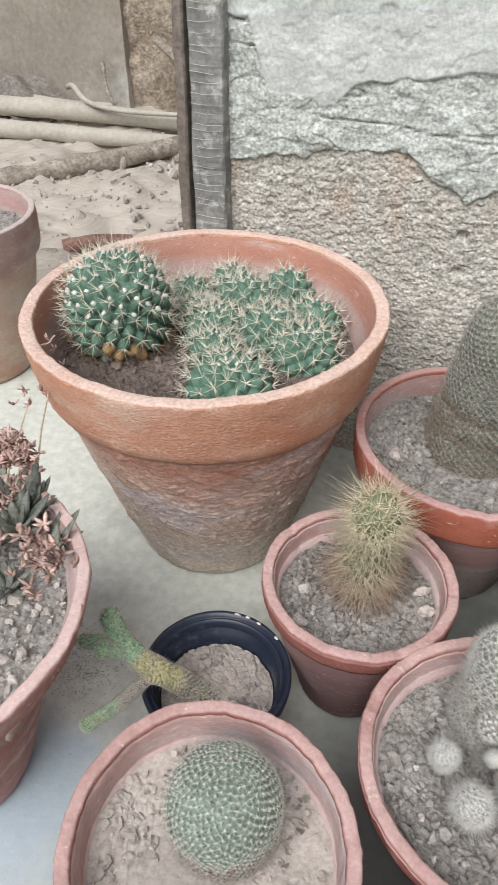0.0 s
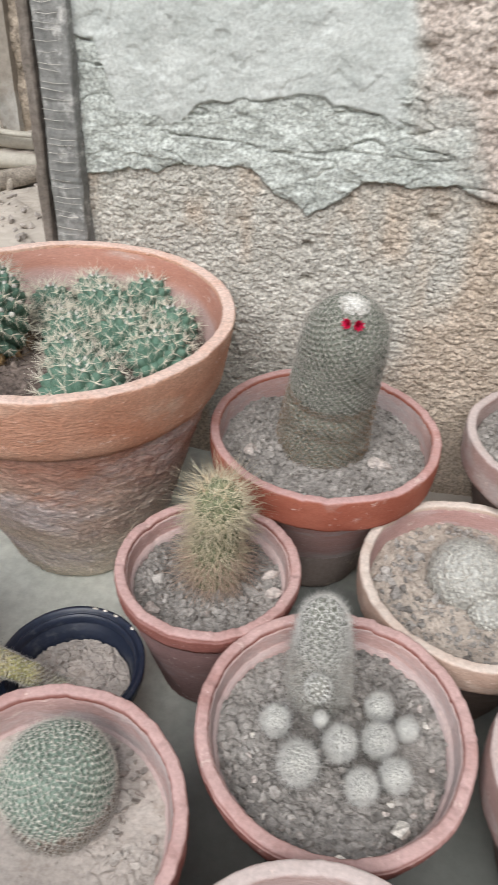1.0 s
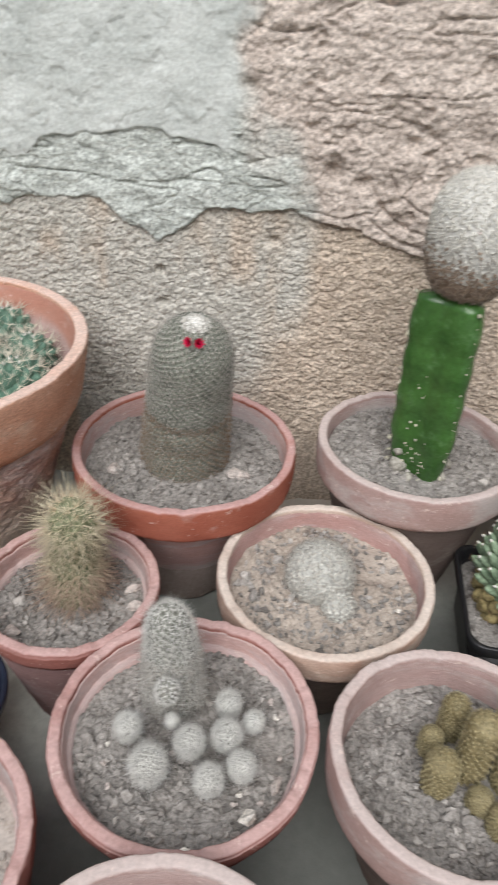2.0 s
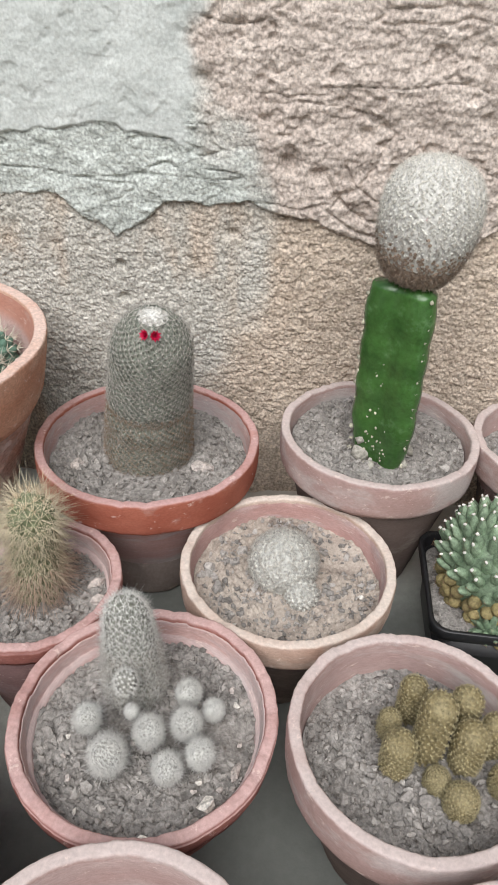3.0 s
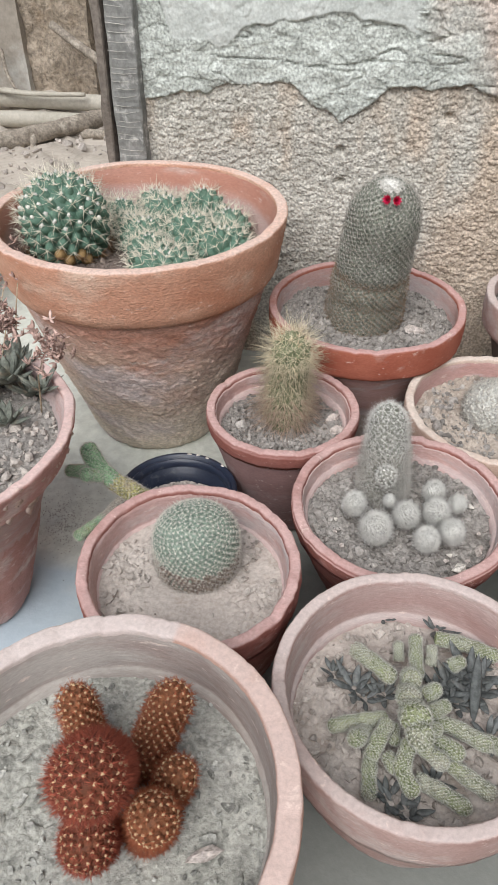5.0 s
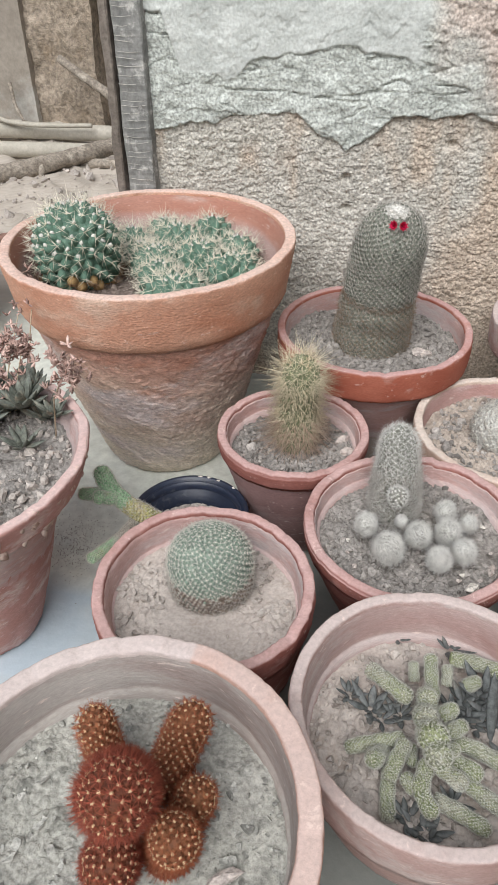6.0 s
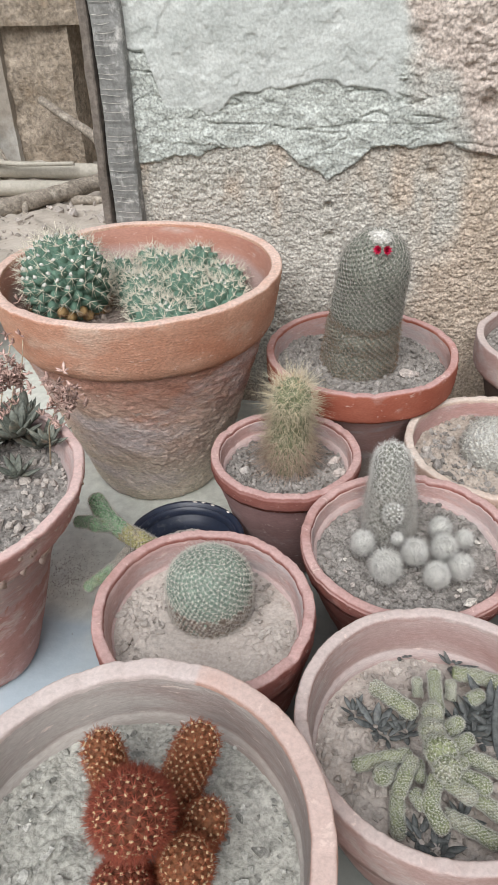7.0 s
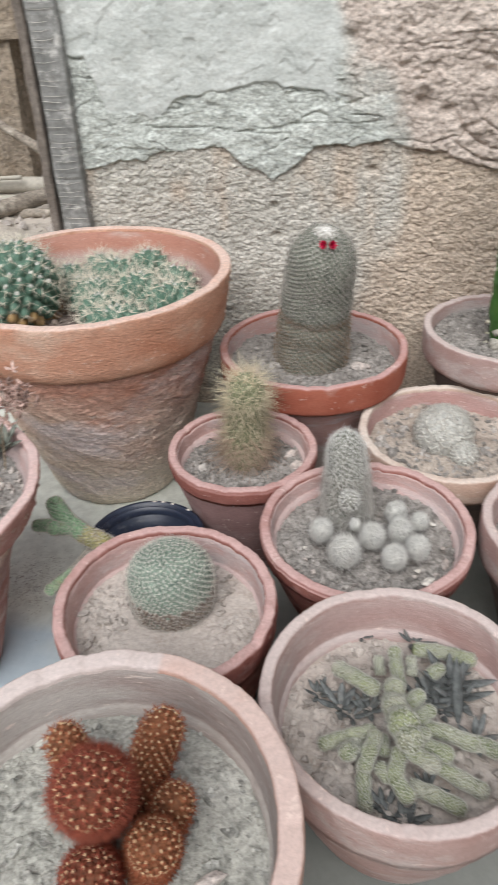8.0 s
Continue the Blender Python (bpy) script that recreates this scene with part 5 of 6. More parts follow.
# three places along each limb and its radius
BACK_LIMBS = [
    ((0.051, 0.116, 0.141), (0.068, 0.102, 0.147), (0.081, 0.09, 0.151), 0.0080),
    ((0.099, 0.104, 0.137), (0.096, 0.117, 0.145), (0.094, 0.129, 0.153), 0.0066),
    ((0.108, 0.118, 0.135), (0.108, 0.124, 0.14), (0.107, 0.128, 0.145), 0.0054),
    ((0.085, 0.118, 0.133), (0.084, 0.123, 0.137), (0.083, 0.129, 0.141), 0.0052),
    ((0.103, 0.08, 0.153), (0.108, 0.083, 0.157), (0.111, 0.084, 0.161), 0.0073),
    ((0.108, 0.069, 0.153), (0.114, 0.072, 0.156), (0.118, 0.074, 0.159), 0.0068),
    ((0.11, 0.14, 0.139), (0.129, 0.141, 0.138), (0.156, 0.135, 0.137), 0.0075),
    ((0.122, 0.119, 0.137), (0.126, 0.12, 0.141), (0.13, 0.121, 0.145), 0.0068),
]
LEFT_LIMBS = [
    ((0.08, 0.068, 0.137), (0.061, 0.061, 0.137), (0.042, 0.053, 0.136), 0.0068),
    ((0.067, 0.057, 0.133), (0.063, 0.047, 0.143), (0.059, 0.039, 0.151), 0.0078),
    ((0.081, 0.062, 0.143), (0.075, 0.046, 0.143), (0.072, 0.036, 0.139), 0.0070),
    ((0.072, 0.046, 0.135), (0.072, 0.027, 0.134), (0.074, 0.012, 0.133), 0.0066),
    ((0.085, 0.065, 0.135), (0.086, 0.058, 0.135), (0.087, 0.051, 0.135), 0.0054),
    ((0.083, 0.041, 0.137), (0.085, 0.036, 0.139), (0.088, 0.03, 0.141), 0.0063),
]
FRONT_LIMBS = [
    ((0.096, 0.049, 0.147), (0.091, 0.03, 0.145), (0.101, 0.016, 0.143), 0.0073),
    ((0.101, 0.03, 0.137), (0.115, 0.026, 0.137), (0.136, 0.018, 0.135), 0.0070),
    ((0.102, 0.047, 0.149), (0.111, 0.04, 0.151), (0.118, 0.034, 0.153), 0.0073),
    ((0.109, 0.054, 0.147), (0.119, 0.05, 0.149), (0.129, 0.045, 0.149), 0.0073),
    ((0.111, 0.067, 0.147), (0.126, 0.066, 0.145), (0.148, 0.059, 0.143), 0.0073),
    ((0.121, 0.047, 0.137), (0.132, 0.039, 0.137), (0.151, 0.031, 0.135), 0.0073),
    ((0.143, 0.065, 0.137), (0.153, 0.065, 0.137), (0.164, 0.06, 0.135), 0.0073),
    ((0.108, 0.057, 0.151), (0.11, 0.056, 0.155), (0.112, 0.054, 0.159), 0.0063),
]
# centre and radius of each swelling of the trunk, from its foot
BEADS = [
    ((0.093, 0.09, 0.155), 0.0068),
    ((0.092, 0.069, 0.163), 0.008),
    ((0.096, 0.051, 0.171), 0.0099),
    ((0.099, 0.039, 0.173), 0.0082),
]


def finger_cluster():
    x0, y0, z0 = at("finger")
    root = thing("finger_cactus", (x0, y0, z0), "sprawling pale green finger cactus with many branches", "cactus")
    for k, (a, b, c, r) in enumerate(BACK_LIMBS + LEFT_LIMBS + FRONT_LIMBS):
        finger(root, [(p[0] - x0, p[1] - y0, p[2] - z0) for p in (a, b, c)], r, 200 + k, wave=0.16, girth=0.60)
    for k, (c, r) in enumerate(BEADS):
        x, y, z = c[0] - x0, c[1] - y0, c[2] - z0
        finger(root, [(x - 0.001, y + r * 1.1, z - r * 1.1), (x, y, z), (x + 0.001, y - r * 0.5, z + r * 0.7)], r, 231 + k, name="trunk", wave=0.0, girth=0.78)
    finger(root, [(-0.002, 0.030, -0.008), (-0.003, 0.016, 0.012), (-0.004, 0.0, 0.030)], 0.0085, 240, name="trunk", wave=0.2, girth=0.80)


finger_cluster()

# ---- small fleshy leaves ----
LEAF_DARK = material("leaf_dark", (0.07, 0.078, 0.076), (0.15, 0.158, 0.156), 50, 0.55, 0.2, 250, stain=((0.20, 0.18, 0.15), 60, 0.2), island=0.3)
LEAF_GREEN = material("leaf_green", (0.094, 0.106, 0.090), (0.194, 0.206, 0.173), 50, 0.55, 0.2, 250, stain=((0.300, 0.250, 0.188), 60, 0.25), island=0.3)
DRY = material("dry_flower", (0.36, 0.23, 0.195), (0.55, 0.40, 0.35), 50, 0.9, 0.2, 250, island=0.3)
STRAW = material("straw", (0.36, 0.29, 0.20), (0.50, 0.42, 0.31), 50, 0.9, 0.2, 250, island=0.3)


def fleshy_leaf(soup, P, D, length, width, curl=0.25, fine=9):
    """A plump pointed leaf from P along D."""
    D = Vector(D).normalized()
    S = D.cross(Vector((0, 0, 1)))
    S = S.normalized() if S.length > 0.05 else Vector((1, 0, 0))
    W = S.cross(D).normalized()
    rows, th = np.linspace(0, 1, fine), np.linspace(0, 2 * np.pi, fine - 1, endpoint=False)
    v = []
    for k in rows:
        w = width * (math.sin(math.pi * min(1, k * 0.93 + 0.07)) ** 0.75) * (1.0 if k < 1 else 0.02)
        c = np.array(P) + np.array(D) * length * k + np.array([0, 0, 1.0]) * curl * length * (k * k - 0.3 * k)
        v.append(c + w * np.cos(th)[:, None] * np.array(S) + 0.45 * w * np.sin(th)[:, None] * np.array(W))
    return soup.add(np.concatenate(v), grid_faces(fine, fine - 1, True))


def rosette(place, n, length, width, seed, mat, label, rise=0.35, name="succulent", group=""):
    rng = np.random.default_rng(seed)
    root = thing(name, place, label, "succulent", group)
    for k in range(n):
        a = k * GOLDEN + rng.normal(0, 0.15)
        e = rise + 0.9 * (k / n) ** 1.5 + rng.normal(0, 0.12)
        s = Soup()
        fleshy_leaf(s, (0.002 * math.cos(a), 0.002 * math.sin(a), 0.001), (math.cos(a) * math.cos(e), math.sin(a) * math.cos(e), math.sin(e)), length * rng.uniform(0.7, 1.1) * (1 - 0.4 * k / n), width * rng.uniform(0.8, 1.15))
        part("leaf", s, mat, root)
    return root


LITTLE = "small dark succulents among the fingers"
for k, (x, y, n, ln) in enumerate([(0.0767, 0.0911, 10, 0.018), (0.1227, 0.1109, 14, 0.022), (0.1376, 0.1192, 8, 0.030), (0.112, 0.1564, 12, 0.018), (0.1142, 0.0344, 8, 0.016), (0.0979, 0.0102, 9, 0.020), (0.0705, 0.159, 7, 0.012), (0.0393, 0.1002, 9, 0.014), (0.0554, 0.0913, 9, 0.022), (0.132, 0.128, 10, 0.02), (0.128, 0.096, 10, 0.02), (0.116, 0.100, 12, 0.022), (0.142, 0.108, 9, 0.028), (0.064, 0.084, 8, 0.016), (0.086, 0.018, 8, 0.018), (0.150, 0.074, 8, 0.020)]):
    rosette((x, y, 0.127), n, ln * 0.95, ln * 0.13, 300 + k, LEAF_DARK, "small dark grey-green succulent with pointed leaves", 0.2, group=LITTLE)

long_leaf = thing("succulent", (0.140, 0.086, 0.126), "single long dark grey pointed succulent leaf", "succulent", LITTLE)
long_soup = Soup()
fleshy_leaf(long_soup, (0, 0, 0), (-0.004, 0.024, 0.040), 0.050, 0.0042, 0.05)
part("leaf", long_soup, LEAF_DARK, long_leaf)

LEAFY = "green succulents in the old pot"
for k, (x, y, n, ln) in enumerate([(-0.283, 0.288, 16, 0.034), (-0.312, 0.310, 20, 0.036), (-0.300, 0.278, 18, 0.036), (-0.330, 0.290, 20, 0.036), (-0.345, 0.312, 20, 0.034), (-0.264, 0.272, 12, 0.026), (-0.360, 0.262, 18, 0.034), (-0.372, 0.222, 16, 0.032), (-0.345, 0.232, 14, 0.030), (-0.285, 0.240, 12, 0.026), (-0.390, 0.190, 16, 0.034), (-0.325, 0.245, 14, 0.03)]):
    rosette((x, y, 0.203 + 0.009 * (k % 3)), n, ln, ln * 0.14, 330 + k, LEAF_GREEN, "dark green succulent rosette with pointed fleshy leaves", 0.35, group=LEAFY)


def dried_stalk(places, head, seed, label):
    rng = np.random.default_rng(seed)
    base = Vector(places[0])
    root = thing("flower_stalk", tuple(base), label, "dried flower")
    st = Stem([tuple(Vector(p) - base) for p in places], lambda L: [(0, 0.0009), (L * 0.5, 0.0007), (L, 0.0005)])
    part("stalk", st.skin(Soup(), 6), STRAW, root)
    tip = np.array(st.p[-1])
    s = Soup()
    for _ in range(head):
        c = tip + rng.normal(0, 1, 3) * [0.0065, 0.0065, 0.008] + [0, 0, 0.003]
        for q in range(5):
            d = rng.normal(0, 1, 3) + [0, 0, 0.5]
            fleshy_leaf(s, tuple(c), tuple(d), rng.uniform(0.004, 0.008), 0.0015, 0.1, 5)
    coat_part("blossom", s, DRY, root, "dry pinkish-brown blossoms")


dried_stalk([(-0.262, 0.262, 0.203), (-0.235, 0.230, 0.275), (-0.202, 0.198, 0.318)], 46, 1, "withered pinkish flower head leaning over the rim")
dried_stalk([(-0.318, 0.290, 0.205), (-0.315, 0.302, 0.240), (-0.310, 0.313, 0.264)], 56, 2, "withered pinkish flower head on a short stalk")
dried_stalk([(-0.330, 0.285, 0.205), (-0.336, 0.330, 0.245), (-0.344, 0.374, 0.271)], 5, 3, "tall thin stalk with a few dry blossoms")
dried_stalk([(-0.312, 0.310, 0.205), (-0.335, 0.370, 0.250), (-0.356, 0.428, 0.272)], 4, 4, "thin bent stalk reaching towards the big pot")
dried_stalk([(-0.322, 0.285, 0.205), (-0.320, 0.289, 0.222), (-0.319, 0.292, 0.236)], 20, 5, "dry yellowish flower head on a stalk")
dried_stalk([(-0.375, 0.235, 0.205), (-0.380, 0.240, 0.235), (-0.382, 0.250, 0.255)], 24, 6, "withered flower head on a stalk")
dried_stalk([(-0.335, 0.310, 0.205), (-0.337, 0.320, 0.230), (-0.335, 0.328, 0.250)], 40, 7, "withered pinkish flower head among the leaves")

# ---- plastic pots ----
PLASTIC_BLUE = material("plastic_navy", (0.012, 0.018, 0.035), (0.022, 0.03, 0.055), 30, 0.38, 0.05, 200, stain=((0.10, 0.11, 0.12), 40, 0.2), mottle=0.15, gloss=0.5)
PLASTIC_BLACK = material("plastic_black", (0.010, 0.010, 0.011), (0.018, 0.018, 0.02), 30, 0.42, 0.05, 200, stain=((0.05, 0.047, 0.045), 40, 0.1), mottle=0.15, gloss=0.5)


def blue_pot():
    x, y, R, H = -0.1505, 0.300, 0.062, 0.0915
    root = thing("plastic_pot", (x, y, 0), "navy blue plastic pot with chipped rim, sand inside", "flower pot")
    part("body", lathe([(0, 0.003), (0.040, 0.0), (0.042, 0.002), (0.0545, H - 0.012), (0.0565, H - 0.012), (0.0525, H - 0.013), (0.0524, H - 0.017), (0.0508, H - 0.0175), (0.0506, H - 0.022), (0.0496, H - 0.0225), (0.0490, H - 0.032), (0.044, 0.03), (0, 0.03)], seg=80), PLASTIC_BLUE, root)
    part("rim", lathe([(0.0550, H - 0.011), (R, H - 0.010), (R + 0.0008, H - 0.002), (R, H), (R - 0.003, H), (R - 0.004, H - 0.004), (0.0565, H - 0.005), (0.0560, H - 0.003), (0.0545, H - 0.003), (0.0535, H - 0.012)], seg=80, dents=0.0003), PLASTIC_BLUE, root)
    soil_bed((x, y, 0.060), 0.0478, SOIL_PALE, GRIT_PALE, "dry cracked sandy soil", 130, flakes=150, clods=24, grits=160, size=(0.0006, 0.0025), hump=0.006, rough=0.004)
    for a in (1.50, 1.66, 1.30, 0.95):
        chip = Soup()
        tv, tf = STONES[int(a * 10) % 6]
        stamp(chip, tv, tf, np.array([[(R - 0.002) * math.cos(a), (R - 0.002) * math.sin(a), H + 0.0002]]), np.array([[-math.sin(a), math.cos(a), 0]]), np.array([[math.cos(a), math.sin(a), 0]]), np.array([[0, 0, 1.0]]), np.array([[0.0042, 0.0018, 0.0009]]))
        part("chip", chip, PEBBLE_WHITE, root, "white scuffed chip in the rim")
    stem = thing("fallen_cactus", (x, y, 0.064), "green and yellow branching cactus leaning out of the pot", "cactus")
    finger(stem, [(0.004, -0.004, -0.008), (-0.016, -0.012, 0.008), (-0.030, -0.019, 0.030)], 0.0110, 400, STEM_GREY, SPINE_WHITE, name="stem_foot", girth=0.74)
    finger(stem, [(-0.022, -0.015, 0.020), (-0.042, -0.026, 0.044), (-0.060, -0.027, 0.056)], 0.0112, 401, STEM_YELLOW, SPINE_WHITE, name="stem", girth=0.74)
    finger(stem, [(-0.054, -0.027, 0.052), (-0.074, -0.023, 0.068), (-0.087, -0.013, 0.084)], 0.0102, 402, FRESH, SPINE_WHITE, name="branch", girth=0.74)
    finger(stem, [(-0.068, -0.025, 0.062), (-0.086, -0.034, 0.067), (-0.100, -0.038, 0.069)], 0.0072, 403, FRESH, SPINE_WHITE, name="branch", girth=0.74)
    finger(stem, [(-0.066, -0.027, 0.060), (-0.076, -0.036, 0.066), (-0.082, -0.041, 0.070)], 0.0080, 404, FRESH, SPINE_WHITE, name="branch", girth=0.74)
    finger(stem, [(-0.046, -0.026, 0.036), (-0.054, -0.044, 0.030), (-0.062, -0.060, 0.026)], 0.0062, 405, STEM_GREY, SPINE_WHITE, name="branch", girth=0.74)
    finger(stem, [(-0.058, -0.052, 0.028), (-0.068, -0.066, 0.025), (-0.079, -0.081, 0.022)], 0.0066, 406, FRESH, SPINE_WHITE, name="branch", girth=0.74)


STEM_GREY = material("stem_grey", (0.34, 0.30, 0.255), (0.47, 0.425, 0.37), 40, 0.8, 0.2, 300, stain=((0.42, 0.42, 0.25), 40, 0.25), island=0.2)
STEM_YELLOW = material("stem_yellow", (0.46, 0.44, 0.20), (0.58, 0.54, 0.30), 40, 0.7, 0.2, 300, stain=((0.42, 0.36, 0.26), 40, 0.35), island=0.2)
FRESH = material("fresh_green", (0.27, 0.46, 0.27), (0.41, 0.60, 0.39), 40, 0.65, 0.2, 300, stain=((0.33, 0.35, 0.14), 40, 0.25), island=0.2)
blue_pot()


def square_pot():
    x0, x1, y0, y1, H = 0.308, 0.452, 0.430, 0.572, 0.100
    cx, cy = (x0 + x1) / 2, (y0 + y1) / 2
    root = thing("plastic_pot", (cx, cy, 0), "square black plastic pot with dusty grit", "flower pot")

    def ring(half, z, corner=0.018, n=8):
        out = []
        for q in range(4):
            sx, sy = ((1, 1), (-1, 1), (-1, -1), (1, -1))[q]
            for t in np.linspace(q * np.pi / 2, (q + 1) * np.pi / 2, n):
                out.append((sx * (half - corner) + corner * math.cos(t), sy * (half - corner) + corner * math.sin(t), z))
        return np.array(out)

    def shell(rows, soup=None):
        soup = soup or Soup()
        v = np.concatenate([ring(h, z) for h, z in rows])
        return soup.add(v, grid_faces(len(rows), 32, True))

    part("body", shell([(0.02, 0.002), (0.050, 0.0), (0.052, 0.003), (0.067, H - 0.012), (0.064, H - 0.013), (0.060, 0.03), (0.02, 0.03)]), PLASTIC_BLACK, root)
    part("rim", shell([(0.066, H - 0.013), (0.0715, H - 0.012), (0.072, H - 0.001), (0.0710, H), (0.0685, H), (0.0675, H - 0.002), (0.065, H - 0.013)]), PLASTIC_BLACK, root)
    s = shell([(0.0640, 0.084), (0.05, 0.087), (0.03, 0.087), (0.019, 0.088)])
    single("soil", s, SOIL, (cx, cy, 0), "grey gritty soil in the black pot", "soil", kind="stuff")
    rng = np.random.default_rng(8)
    q = Soup()
    for tv, tf in STONES:
        n = 50
        p = rng.uniform(-0.060, 0.060, (n, 2))
        U, V, N = turned_axes(rng, n)
        stamp(q, tv, tf, np.column_stack([p, np.full(n, 0.087)]), U, V, N, rng.uniform(0.001, 0.0035, (n, 1)) * np.ones((1, 3)))
    single("soil_crumbs", q, GRIT, (cx, cy, 0), "grey gritty crumbs", "soil", kind="stuff", smooth=False)
    return cx, cy


def mound(place, R, H, n, seed, label, top_mat, low_mat, split=0.45, knob=1.0, wool=0.5):
    rng = np.random.default_rng(seed)
    root = thing("mound_cactus", place, label, "cactus")
    st = Stem([(0, 0, 0), (0, 0, H)], barrel(R, 0.85, 0.4, 1.0))
    P, N, up, side, hgt = st.spots(n, 0.02, 0.99, 0.05, seed)
    w = R * 1.9 / math.sqrt(n) * knob
    low = hgt < split + rng.normal(0, 0.08, n)
    skin = st.skin(Soup(), 28)
    tip_a = knobs(skin, P[~low], N[~low], up[~low], side[~low], w * 0.92, w * 2.1, 0.46, 0.5, 7)
    part("body", skin, top_mat, root)
    tip_b = P[low] + N[low] * w * 1.3
    if low.any():
        s = Soup()
        knobs(s, P[low], N[low], up[low], side[low], w, w * 1.3, 0.62, 0.1, 8)
        coat_part("withered_tubercle_coat", s, low_mat, root, "yellow-brown withered tubercles low down")
    t = hgt[~low] > wool
    if t.any():
        coat_part("wool_coat", tufts(Soup(), tip_a[t], N[~low][t], w * 0.34, rng), WOOL, root, "white woolly tips")
    coat_part("spine_coat", spine_fans(Soup(), np.concatenate([tip_a, tip_b]), np.concatenate([N[~low], N[low]]), np.concatenate([up[~low], up[low]]), np.concatenate([side[~low], side[low]]), rng, 5, 0, w * 0.9, 0.00016, 1.2, 0.4), SPINE_BROWN, root)


WITHERED = material("withered", (0.17, 0.13, 0.06), (0.36, 0.30, 0.14), 50, 0.8, 0.2, 250, island=0.35)
MOUND_GREEN = material("mound_green", (0.12, 0.18, 0.11), (0.26, 0.34, 0.23), 50, 0.6, 0.2, 250, island=0.25)
sx_, sy_ = square_pot()
mound((0.384, 0.505, 0.080), 0.058, 0.100, 230, 12, "mounded green cactus, white tips above, browning below", MOUND_GREEN, WITHERED, 0.34)
mound((0.372, 0.452, 0.082), 0.017, 0.024, 46, 13, "small green offset beside the mound", MOUND_GREEN, WITHERED, 0.0, wool=2)


# ---- post at the end of the wall ----
WOOD = material("weathered_wood", (0.194, 0.194, 0.185), (0.331, 0.328, 0.312), 18, 0.85, 0.4, 160, stain=((0.525, 0.512, 0.488), 40, 0.25), mottle=0.2)
WOOD_BROWN = material("brown_wood", (0.13, 0.108, 0.09), (0.22, 0.19, 0.165), 30, 0.85, 0.5, 160, mottle=0.25)
BARK = material("bark", (0.20, 0.17, 0.14), (0.34, 0.30, 0.25), 25, 0.9, 0.6, 120, stain=((0.42, 0.38, 0.32), 20, 0.3))
REDWOOD = material("red_wood", (0.15, 0.085, 0.065), (0.25, 0.15, 0.12), 30, 0.9, 0.5, 120, mottle=0.25)
POLE = material("peeled_pole", (0.37, 0.345, 0.29), (0.47, 0.44, 0.38), 10, 0.75, 0.2, 90, stain=((0.32, 0.285, 0.235), 8, 0.15), mottle=0.10)
ADOBE = material("adobe", (0.26, 0.215, 0.165), (0.385, 0.325, 0.26), 9, 0.95, 0.8, 60, stain=((0.27, 0.21, 0.15), 12, 0.25), depth=0.012)
OLD_PLASTER = material("old_plaster", (0.25, 0.22, 0.185), (0.33, 0.295, 0.25), 5, 0.9, 0.4, 60, stain=((0.50, 0.495, 0.465), 2.6, 0.34), depth=0.004, mottle=0.12)
TARP = material("tarp", (0.15, 0.135, 0.12), (0.24, 0.215, 0.19), 12, 0.8, 0.3, 90)


def plank(x0, x1, y0, y1, z0, z1, lean, seed, name, mat, label, rows=120):
    """An upright board with worn, wavering edges and saw marks across it."""
    z = np.linspace(z0, z1, rows)
    c = [(x0, y1), (x0, y0 + 0.002), (x0 + 0.002, y0), (x0 + (x1 - x0) * 0.33, y0), (x0 + (x1 - x0) * 0.66, y0), (x1 - 0.002, y0), (x1, y0 + 0.002), (x1, y1)]
    v = []
    for k, zz in enumerate(z):
        for j, (px, py) in enumerate(c):
            wav = 0.0012 * vnoise(np.array(zz * 40), np.array(j * 3.1), seed) + 0.0016 * vnoise(np.array(zz * 9), np.array(seed * 1.0), seed)
            saw = 0.0006 * vnoise(np.array(zz * 320), np.array(seed * 2.0), seed)
            v.append((px + wav + lean * zz, py + float(saw), zz))
    return single(name, Soup().add(v, grid_faces(rows, len(c), True)), mat, (0, 0, 0), label, "post", smooth=False)


board = plank(-0.3505, -0.3120, 0.709, 0.755, 0.0, 1.6, 0.0, 3, "door_post", WOOD, "grey weathered wooden post with fine saw marks", 420)
batten = plank(-0.3650, -0.3530, 0.706, 0.730, 0.0, 1.6, 0.0, 5, "batten", WOOD_BROWN, "thin brown wooden batten fixed beside the post", 160)
threads = Soup()
rng = np.random.default_rng(14)
for k in range(70):
    z = 0.27 + 0.009 * k + rng.normal(0, 0.002)
    a = rng.uniform(-0.349, -0.343)
    b = rng.uniform(-0.325, -0.3135)
    st = Stem([(a, 0.7075, z), ((a + b) / 2, 0.7072, z - 0.0012), (b, 0.7075, z + rng.normal(0, 0.0012))], lambda L: [(0, 0.00025), (L / 2, 0.0003), (L, 0.0002)])
    st.skin(threads, 4)
single("wire_threads", threads, SPINE_ASH, (0, 0, 0), "pale threads lying across the grey post", "thread")


